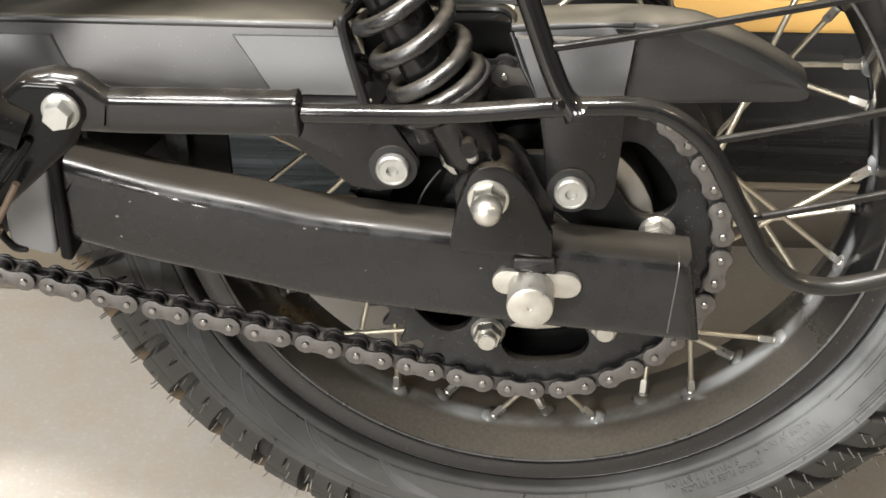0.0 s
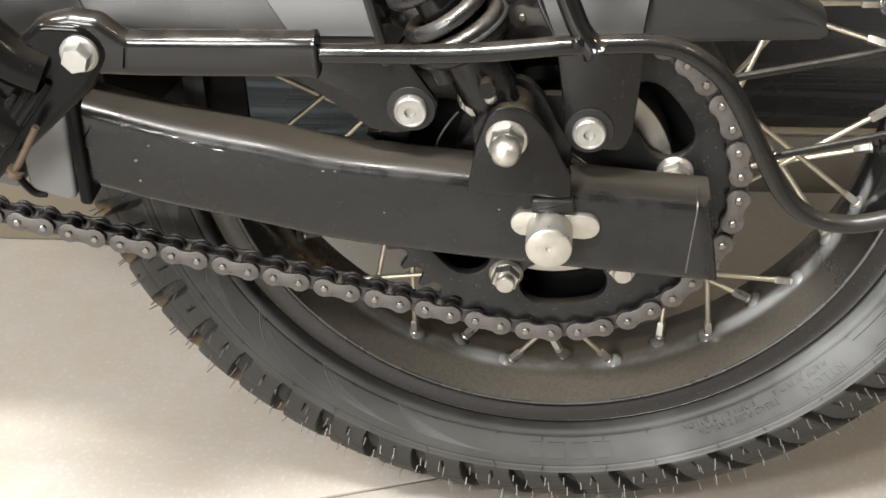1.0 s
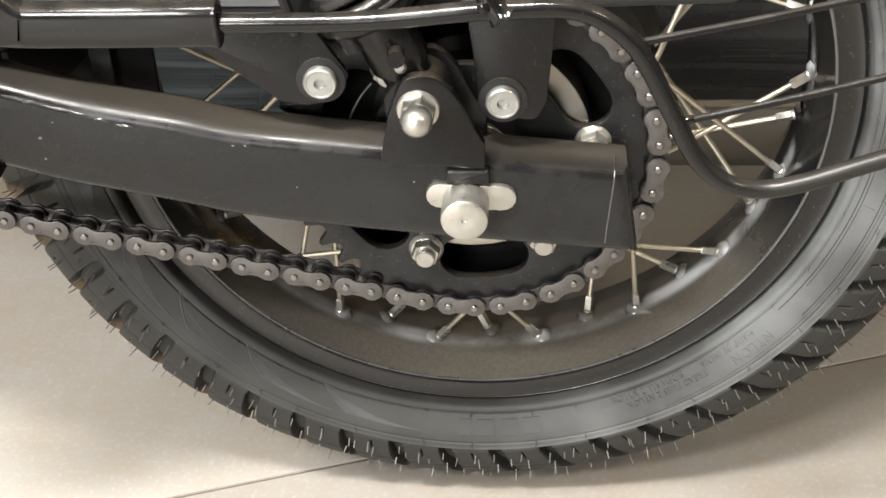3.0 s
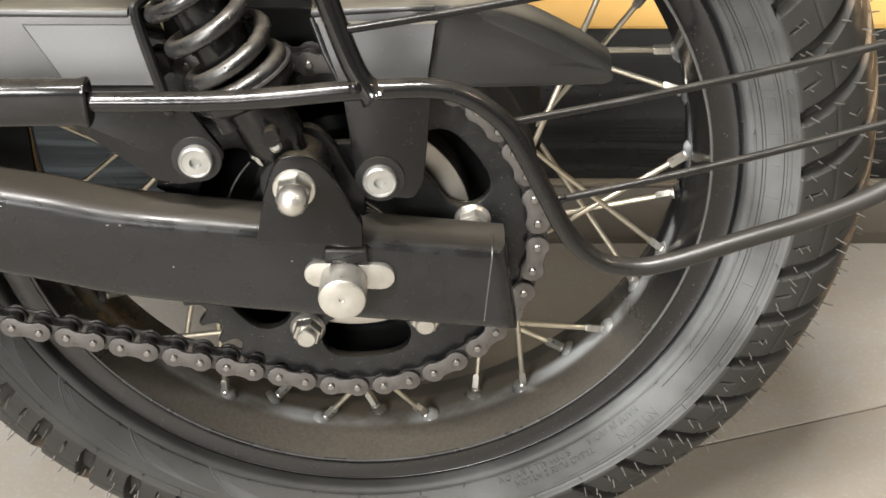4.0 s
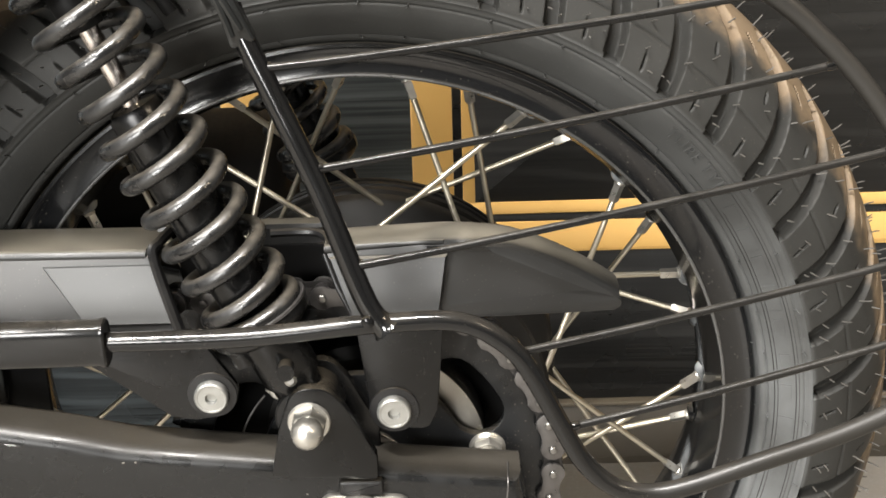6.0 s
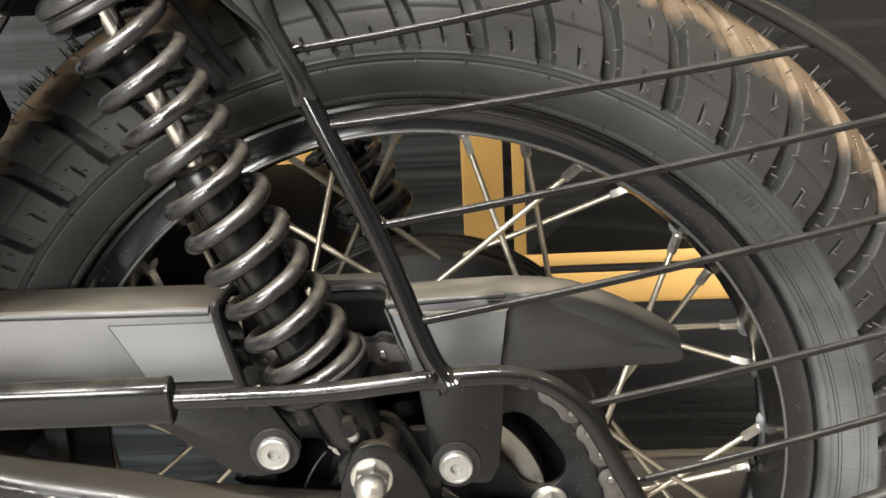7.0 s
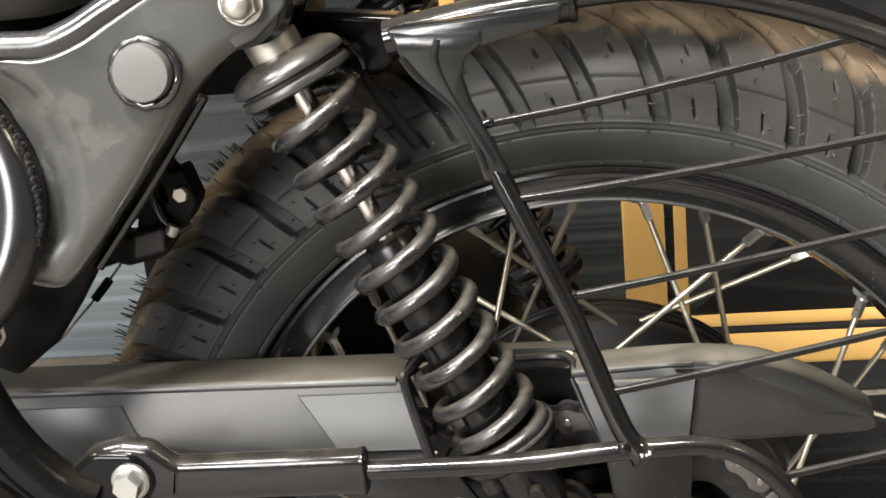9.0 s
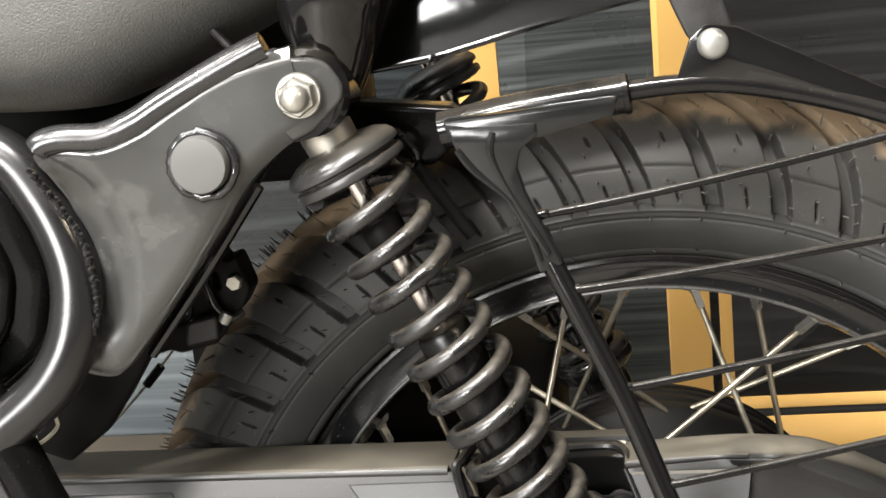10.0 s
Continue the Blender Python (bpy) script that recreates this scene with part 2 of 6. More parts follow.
def floor_material():
    """Beige stone-look tile: soft cloudy patches, fine speckle, slight shade from tile to tile."""
    m = mat("floor_tile", (0.210, 0.201, 0.184), 0.5, vary=0.10, scale=5, rough_vary=0.08, bump=0.05, bump_scale=160, world_space=True)
    n, l = m.node_tree.nodes, m.node_tree.links
    b = n["Principled BSDF"]
    old = b.inputs["Base Color"].links[0].from_socket
    geo = n.new("ShaderNodeNewGeometry")
    for sc, lo, hi, amount in ((14.0, 0.38, 0.66, 0.42), (240.0, 0.52, 0.78, 0.13), (90.0, 0.48, 0.70, 0.28), (42.0, 0.46, 0.68, 0.40), (4.0, 0.42, 0.62, 0.25)):
        t = n.new("ShaderNodeTexNoise")
        t.inputs["Scale"].default_value, t.inputs["Detail"].default_value = sc, 7
        l.new(geo.outputs["Position"], t.inputs["Vector"])
        r = n.new("ShaderNodeMapRange")
        r.inputs["From Min"].default_value, r.inputs["From Max"].default_value, r.inputs["To Max"].default_value = lo, hi, amount
        l.new(t.outputs["Fac"], r.inputs["Value"])
        x = n.new("ShaderNodeMix")
        x.data_type = "RGBA"
        x.inputs["B"].default_value = (0.20, 0.17, 0.135, 1) if sc < 100 else (0.60, 0.58, 0.54, 1)
        l.new(old, x.inputs["A"])
        l.new(r.outputs["Result"], x.inputs["Factor"])
        old = x.outputs["Result"]
    l.new(old, b.inputs["Base Color"])
    return m


M_FLOOR = floor_material()
M_GROUT = mat("tile_grout", (0.075, 0.062, 0.05), 0.8, vary=0.2, scale=60)
M_PLASTER = mat("painted_plaster", (0.094, 0.097, 0.100), 0.7, vary=0.06, scale=6, bump=0.1)
M_CEILING = mat("ceiling_paint", (0.365, 0.37, 0.372), 0.8, vary=0.04, scale=4)
M_SKIRT = mat("dark_skirting", (0.055, 0.047, 0.036), 0.4, vary=0.2, scale=20)
M_BEIGE = mat("beige_board", (0.09, 0.074, 0.052), 0.5, vary=0.15, scale=12)


def wood_material(name, dark, light):
    """Black wood-grain laminate with long horizontal streaks."""
    m = mat(name, (0.022, 0.022, 0.022), 0.30, vary=0.2, scale=10, spec=0.36)
    n, l = m.node_tree.nodes, m.node_tree.links
    b = n["Principled BSDF"]
    tc = n.new("ShaderNodeTexCoord")
    mp = n.new("ShaderNodeMapping")
    mp.inputs["Scale"].default_value = (2.2, 1.0, 150.0)
    l.new(tc.outputs["Object"], mp.inputs["Vector"])
    g = n.new("ShaderNodeTexNoise")
    g.inputs["Scale"].default_value, g.inputs["Detail"].default_value, g.inputs["Distortion"].default_value = 2.2, 8, 0.6
    l.new(mp.outputs["Vector"], g.inputs["Vector"])
    cr = n.new("ShaderNodeValToRGB")
    cr.color_ramp.elements[0].position, cr.color_ramp.elements[0].color = 0.40, (*dark, 1)
    cr.color_ramp.elements[1].position, cr.color_ramp.elements[1].color = 0.75, (*light, 1)
    l.new(g.outputs["Fac"], cr.inputs["Fac"])
    wave = n.new("ShaderNodeTexWave")
    wave.bands_direction = "Z"
    wave.inputs["Scale"].default_value, wave.inputs["Distortion"].default_value = 7.0, 14.0
    wave.inputs["Detail"].default_value, wave.inputs["Detail Scale"].default_value = 2.0, 0.45
    long_ = n.new("ShaderNodeMapping")
    long_.inputs["Scale"].default_value = (0.45, 1.0, 1.6)
    l.new(tc.outputs["Object"], long_.inputs["Vector"])
    l.new(long_.outputs["Vector"], wave.inputs["Vector"])
    vein = n.new("ShaderNodeMapRange")
    vein.inputs["From Min"].default_value, vein.inputs["From Max"].default_value, vein.inputs["To Max"].default_value = 0.80, 1.0, 0.55
    l.new(wave.outputs["Fac"], vein.inputs["Value"])
    veined = n.new("ShaderNodeMix")
    veined.data_type = "RGBA"
    veined.inputs["B"].default_value = (*[c * 1.5 for c in light], 1)
    l.new(cr.outputs["Color"], veined.inputs["A"])
    l.new(vein.outputs["Result"], veined.inputs["Factor"])
    l.new(veined.outputs["Result"], b.inputs["Base Color"])
    bp = n.new("ShaderNodeBump")
    bp.inputs["Strength"].default_value, bp.inputs["Distance"].default_value = 0.14, 0.0008
    l.new(g.outputs["Fac"], bp.inputs["Height"])
    l.new(bp.outputs["Normal"], b.inputs["Normal"])
    return m


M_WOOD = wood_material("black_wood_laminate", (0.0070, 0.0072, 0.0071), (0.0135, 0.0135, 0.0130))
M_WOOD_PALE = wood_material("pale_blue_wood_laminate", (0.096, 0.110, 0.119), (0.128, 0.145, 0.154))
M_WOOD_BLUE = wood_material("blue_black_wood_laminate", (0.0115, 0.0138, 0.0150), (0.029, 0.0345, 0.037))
# Lighter copy of the blue-black laminate, for light on the upper wall.
M_WOOD_BLUE_LIT = wood_material("lit_blue_black_laminate", (0.021, 0.0245, 0.0250), (0.056, 0.062, 0.062))

# ---- mesh helpers ----


def part(name, src, material, parent=None, label="", angle=38, kind=""):
    if isinstance(src, bmesh.types.BMesh):
        me = bpy.data.meshes.new(name)
        bmesh.ops.recalc_face_normals(src, faces=src.faces)
        src.to_mesh(me)
        src.free()
    else:
        me = src
    if not me.materials:
        me.materials.append(material)
    me.polygons.foreach_set("use_smooth", [True] * len(me.polygons))
    me.set_sharp_from_angle(angle=radians(angle))
    ob = new(name, me)
    if parent:
        ob.parent = parent
    tagged(ob, label=label, kind=kind)
    return ob


def again(ob, m, parent=None):
    """Another piece on the same mesh, at the pose m."""
    o = new(ob.name.split(".")[0], ob.data)
    o.parent = parent or ob.parent
    o.matrix_basis = m
    return o


def spline(points, step=8, closed=False):
    """Catmull-Rom curve through 3D points."""
    p = [Vector(q) for q in points]
    n = len(p)
    out = []
    for i in range(n if closed else n - 1):
        a, b, c, d = (p[(i + k) % n] if closed else p[min(max(i + k, 0), n - 1)] for k in (-1, 0, 1, 2))
        for k in range(step):
            t = k / step
            out.append(0.5 * (2 * b + (c - a) * t + (2 * a - 5 * b + 4 * c - d) * t * t + (3 * b - a - 3 * c + d) * t**3))
    if not closed:
        out.append(p[-1])
    return out


def tube(bm, pts, radius, segs=12, closed=False, caps=True):
    """Sweep a circle along points; radius may be a function of the share of the way."""
    pts = [Vector(p) for p in pts]
    n = len(pts)
    rings, up = [], None
    for i, p in enumerate(pts):
        if closed:
            d = (pts[(i + 1) % n] - pts[i - 1]).normalized()
        else:
            d = (pts[min(i + 1, n - 1)] - pts[max(i - 1, 0)]).normalized()
        if up is None:
            up = d.orthogonal().normalized()
        up = (up - d * up.dot(d)).normalized()
        side = d.cross(up)
        r = radius(i / max(1, n - 1)) if callable(radius) else radius
        rings.append([bm.verts.new(p + r * (math.cos(a) * up + math.sin(a) * side)) for a in (2 * math.pi * k / segs for k in range(segs))])
    for i in range(n if closed else n - 1):
        a, b = rings[i], rings[(i + 1) % n]
        for k in range(segs):
            bm.faces.new((a[k], a[(k + 1) % segs], b[(k + 1) % segs], b[k]))
    if caps and not closed:
        bm.faces.new(rings[0][::-1])
        bm.faces.new(rings[-1])
    return bm


def lathe(bm, profile, origin=(0, 0, 0), axis=(0, 1, 0), segs=32, closed=False, turn=0.0):
    """Turn (radius, height) pairs round an axis."""
    axis = Vector(axis).normalized()
    u = axis.orthogonal().normalized()
    v = axis.cross(u)
    o = Vector(origin)
    rings = []
    for r, h in profile:
        if r < 1e-6:
            rings.append([bm.verts.new(o + axis * h)])
        else:
            rings.append([bm.verts.new(o + axis * h + r * (math.cos(a) * u + math.sin(a) * v))
                          for a in (turn + 2 * math.pi * k / segs for k in range(segs))])
    pairs = list(zip(rings[:-1], rings[1:])) + ([(rings[-1], rings[0])] if closed else [])
    for a, b in pairs:
        for k in range(segs):
            q = (k + 1) % segs
            if len(a) == 1 and len(b) == 1:
                continue
            if len(a) == 1:
                bm.faces.new((a[0], b[q], b[k]))
            elif len(b) == 1:
                bm.faces.new((a[k], a[q], b[0]))
            else:
                bm.faces.new((a[k], a[q], b[q], b[k]))
    return bm


def fillet(corners, default=0.003, steps=5):
    """Round the corners of a 2D outline; a corner is (x, z) or (x, z, radius)."""
    n = len(corners)
    out = []
    for i, c in enumerate(corners):
        p, a, b = Vector(c[:2]), Vector(corners[i - 1][:2]), Vector(corners[(i + 1) % n][:2])
        r = c[2] if len(c) > 2 else default
        da, db = (a - p), (b - p)
        la, lb = da.length, db.length
        da.normalize(), db.normalize()
        ang = da.angle(db)
        if r <= 0 or ang > 3.1:
            out.append(p)
            continue
        d = min(r / math.tan(ang / 2), la * 0.48, lb * 0.48)
        s, e = p + da * d, p + db * d
        for k in range(steps + 1):
            t = k / steps
            out.append((1 - t) ** 2 * s + 2 * t * (1 - t) * p + t * t * e)
    return out


def inset_loop(loop, d):
    n = len(loop)
    area = sum(loop[i - 1].x * loop[i].y - loop[i].x * loop[i - 1].y for i in range(n))
    s = 1 if area > 0 else -1
    out = []
    for i in range(n):
        e1, e2 = (loop[i] - loop[i - 1]), (loop[(i + 1) % n] - loop[i])
        if e1.length < 1e-9 or e2.length < 1e-9:
            out.append(loop[i].copy())
            continue
        n1, n2 = Vector((-e1.y, e1.x)).normalized() * s, Vector((-e2.y, e2.x)).normalized() * s
        m = (n1 + n2)
        m = m / max(0.35, m.length_squared / 2) if m.length > 1e-6 else n1
        out.append(loop[i] + m * d)
    return out


def plate(bm, outline, y0, y1, round_=0.0008, holes=(), place=None):
    """A slab with the outline in x and z, from y0 (near) to y1, with rounded rims and holes through it."""
    place = place or (lambda x, y, z: Vector((x, y, z)))
    loops = [(list(outline), 1)] + [(list(h), -1) for h in holes]
    c = min(round_, abs(y1 - y0) * 0.45)
    n_round = 7 if c > 0.0018 else 2
    quarter = [(c * (1 - math.cos(math.pi / 2 * k / n_round)), c * (1 - math.sin(math.pi / 2 * k / n_round))) for k in range(n_round + 1)]
    levels = [(y0 + h, d if d > 1e-7 else 0.0) for h, d in quarter] + [(y1 - h, d if d > 1e-7 else 0.0) for h, d in reversed(quarter)]
    faces_edges = ([], [])
    for loop, sign in loops:
        rings = []
        for y, d in levels:
            q = inset_loop(loop, d * sign) if d else loop
            rings.append([bm.verts.new(place(p.x, y, p.y)) for p in q])
        n = len(loop)
        for a, b in zip(rings[:-1], rings[1:]):
            for k in range(n):
                bm.faces.new((a[k], a[(k + 1) % n], b[(k + 1) % n], b[k]))
        for side, ring in ((0, rings[0]), (1, rings[-1])):
            if holes:
                for k in range(n):
                    faces_edges[side].append(bm.edges.get((ring[k], ring[(k + 1) % n])))
            else:
                bm.faces.new(ring)
    if holes:
        for edges in faces_edges:
            bmesh.ops.triangle_fill(bm, edges=edges, use_beauty=True)
    return bm


def box(bm, x0, x1, y0, y1, z0, z1, r=0.001):
    return plate(bm, fillet([(x0, z0), (x1, z0), (x1, z1), (x0, z1)], r, 3), y0, y1, r)


def hexagon(x, z, r, turn=0.0):
    return [Vector((x + r * math.cos(turn + k * math.pi / 3), z + r * math.sin(turn + k * math.pi / 3))) for k in range(6)]


def hexhead(bm, x, z, y0, y1, r, turn=0.3):
    """A hexagon prism with a chamfered, rounded end on the near side."""
    hexa = hexagon(x, z, r, turn)
    near = [h.lerp(Vector((x, z)), 0.10) for h in hexa]
    a = [bm.verts.new((p.x, y0, p.y)) for p in near]
    b = [bm.verts.new((p.x, y0 + 0.0012, p.y)) for p in hexa]
    c = [bm.verts.new((p.x, y1, p.y)) for p in hexa]
    for p, q in ((a, b), (b, c)):
        for k in range(6):
            bm.faces.new((p[k], p[(k + 1) % 6], q[(k + 1) % 6], q[k]))
    bm.faces.new(a)
    bm.faces.new(c)
    return bm


def dome_nut(name, x, z, y, r, parent, length=0.012, material=None, turn=0.3, dome=0.78):
    """Flanged hexagon cap nut; y is the seat face, the dome points at -y."""
    material = material or M_ZINC
    bm = bmesh.new()
    lathe(bm, [(0, 0), (r * 1.14, 0), (r * 1.16, -0.0008), (r * 1.10, -0.0020), (0, -0.0026)], (x, y, z), segs=32)
    hexhead(bm, x, z, y - 0.0022 - length * 0.42, y - 0.001, r, turn)
    k = r * dome
    lathe(bm, [(k, -0.002 - length * 0.35), (k, -0.002 - length * 0.66), (k * 0.9, -0.002 - length * 0.85),
               (k * 0.6, -0.002 - length * 1.0), (k * 0.25, -0.002 - length * 1.06), (0, -0.002 - length * 1.07)], (x, y, z), segs=28)
    return part(name, bm, material, parent, "bright zinc-plated cap nut")


def socket_bolt(name, x, z, y, r, parent, label="silver button-head socket bolt"):
    """Low round head with a hexagon socket; y is the seat face."""
    bm = bmesh.new()
    lathe(bm, [(r * 1.02, 0), (r * 1.02, -0.0034), (r * 0.98, -0.0044), (r * 0.90, -0.0049), (r * 0.80, -0.0048), (r * 0.78, -0.0045), (r * 0.36, -0.0045),
               (r * 0.30, -0.0022), (0, -0.0020)], (x, y, z), segs=32)
    return part(name, bm, M_BOLT, parent, label)

# ---- the room ----
ZC, WY = 0.315, 0.010   # height of the wheel's axle, lateral middle of the wheel

bm = bmesh.new()
box(bm, -3.2, 3.2, -4.5, 0.424, -0.10, -0.002, 0.0)
floor = tagged(part("floor", bm, M_GROUT), "beige stone-look floor tiles with thin joints", "floor", kind="structure")


def clip(poly, axis, limit, keep_less):
    """Cut a flat outline along a line square to an axis."""
    out = []
    for p, q in zip(poly, poly[1:] + poly[:1]):
        a, b = ((limit - p[axis]), (limit - q[axis])) if keep_less else ((p[axis] - limit), (q[axis] - limit))
        if a >= 0:
            out.append(p)
        if (a > 0) != (b > 0) and abs(a - b) > 1e-9:
            out.append(p.lerp(q, a / (a - b)))
    return out


lay = Matrix.Translation((-0.09, -0.001, 0.0)) @ Matrix.Rotation(radians(17.5), 4, "Z")
for i in range(-5, 5):
    for k in range(-5, 3):
        u, v = i * 1.6 - 0.78, k * 1.6
        poly = [(lay @ Vector((u + a, v + b, 0))).to_2d() for a, b in ((0.0015, 0.0015), (1.5985, 0.0015), (1.5985, 1.5985), (0.0015, 1.5985))]
        for axis, limit, less in ((0, 3.198, True), (0, -3.198, False), (1, 0.424, True), (1, -4.498, False)):
            poly = clip(poly, axis, limit, less) if poly else poly
        if len(poly) > 2:
            bm = bmesh.new()
            plate(bm, poly, 0.0, 0.008, 0.0008, place=lambda x, y, z: Vector((x, z, -y)))
            part("tile", bm, M_FLOOR, floor)
bm = bmesh.new()
box(bm, -3.2, 3.2, 0.425, 0.60, 0.0, 3.0, 0.0)
wall = tagged(part("wall_north", bm, M_PLAIN_PLASTIC), "showroom wall clad in black wood-grain panels", "wall", kind="structure")
bm = bmesh.new()
box(bm, 3.2, 3.4, -4.5, 0.46, 0.0, 3.0, 0.0)
tagged(part("wall_east", bm, M_PLASTER), "plain painted showroom wall", "wall", kind="structure")
bm = bmesh.new()
box(bm, -3.4, -3.2, -4.5, 0.46, 0.0, 3.0, 0.0)
tagged(part("wall_west", bm, M_PLASTER), "plain painted showroom wall", "wall", kind="structure")
bm = bmesh.new()
plate(bm, fillet([(-3.2, 0), (3.2, 0), (3.2, 3), (-3.2, 3)], 0.0), -4.7, -4.5, 0.0, [fillet([(-3.08, 1.2), (-1.02, 1.2), (-1.02, 2.5), (-3.08, 2.5)], 0.0)])
tagged(part("wall_south", bm, M_PLASTER), "plain painted showroom wall with a wide window opening", "wall", kind="structure")
bm = bmesh.new()
box(bm, -3.4, 3.4, -4.7, 0.6, 2.9, 3.05, 0.0)
tagged(part("ceiling", bm, M_CEILING), "plain white showroom ceiling", "ceiling", kind="structure")


def slab(name, x0, x1, z0, z1, y0, y1, material, parent, label="", r=0.0006):
    b = bmesh.new()
    box(b, x0, x1, y0, y1, z0, z1, r)
    return part(name, b, material, parent, label)


# wood-grain panels between the yellow inlays
XS0, XS1, XS2, XS3 = 0.0178, 0.0545, 0.0626, 0.0735
ZS = (0.2255, 0.2560, 0.2640, 0.2755)
YP = 0.420
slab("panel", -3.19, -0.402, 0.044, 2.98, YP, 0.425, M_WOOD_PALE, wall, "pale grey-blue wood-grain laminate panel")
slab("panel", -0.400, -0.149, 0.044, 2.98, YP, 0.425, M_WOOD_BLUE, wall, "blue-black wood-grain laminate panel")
slab("panel", -0.1135, XS0, 0.070, 2.98, YP, 0.425, M_WOOD_BLUE_LIT, wall, "blue-black wood-grain laminate panel, coloured lighter as if lit")
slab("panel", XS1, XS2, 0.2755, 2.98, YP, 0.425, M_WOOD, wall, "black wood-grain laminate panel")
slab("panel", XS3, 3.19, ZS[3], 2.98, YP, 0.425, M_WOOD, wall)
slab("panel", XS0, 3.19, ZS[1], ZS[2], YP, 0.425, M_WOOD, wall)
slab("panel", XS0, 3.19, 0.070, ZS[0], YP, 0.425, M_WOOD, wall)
slab("yellow_strip", -0.149, -0.1135, 0.070, 2.98, YP - 0.001, 0.425, M_YELLOW, wall, "mustard-yellow painted strip")
slab("yellow_strip", XS0, XS1, ZS[3], 2.98, YP - 0.001, 0.425, M_YELLOW, wall)
slab("yellow_strip", XS2, XS3, ZS[3], 2.98, YP - 0.001, 0.425, M_YELLOW, wall)
slab("yellow_strip", XS0, 3.19, ZS[2], ZS[3], YP - 0.001, 0.425, M_YELLOW, wall)
slab("yellow_strip", XS0, 3.19, ZS[0], ZS[1], YP - 0.001, 0.425, M_YELLOW, wall)
bm = bmesh.new()
box(bm, -0.147, 3.19, 0.413, 0.425, 0.0, 0.066, 0.001)
box(bm, -3.19, -0.149, 0.413, 0.425, 0.0, 0.040, 0.001)
skirt = tagged(part("baseboard", bm, M_SKIRT), "dark brown skirting board with a pale top edge", "baseboard", kind="structure")
slab("edge_strip", -0.147, 3.19, 0.066, 0.0695, 0.411, 0.425, M_BEIGE, skirt, "dull beige edging strip")
slab("edge_strip", -3.19, -0.149, 0.040, 0.0435, 0.411, 0.425, M_BEIGE, skirt, "dull beige edging strip")

# a low beige box standing against the wall
bm = bmesh.new()
box(bm, -0.95, -0.43, 0.30, 0.409, 0.0, 0.268, 0.003)
tagged(part("low_box", bm, M_BEIGE), "low dull brown box standing against the wall", "box")

# ---- the motorcycle ----
bike = tagged(new("motorcycle"), "black motorcycle with spoked rear wheel, chain drive and leg guard", "motorcycle")

# tyre ------------------------------------------------------------
HALF = [(0.3145, 0.0), (0.3135, 0.010), (0.3095, 0.0215), (0.3015, 0.0345), (0.2900, 0.0455), (0.2770, 0.0530), (0.2640, 0.0565),
        (0.2585, 0.0570), (0.2480, 0.0545), (0.2380, 0.0490), (0.2320, 0.0432), (0.2296, 0.0335), (0.2230, 0.0300)]
PITCHES, PER = 47, 64


def soft(x):
    return x * x * (3 - 2 * x)


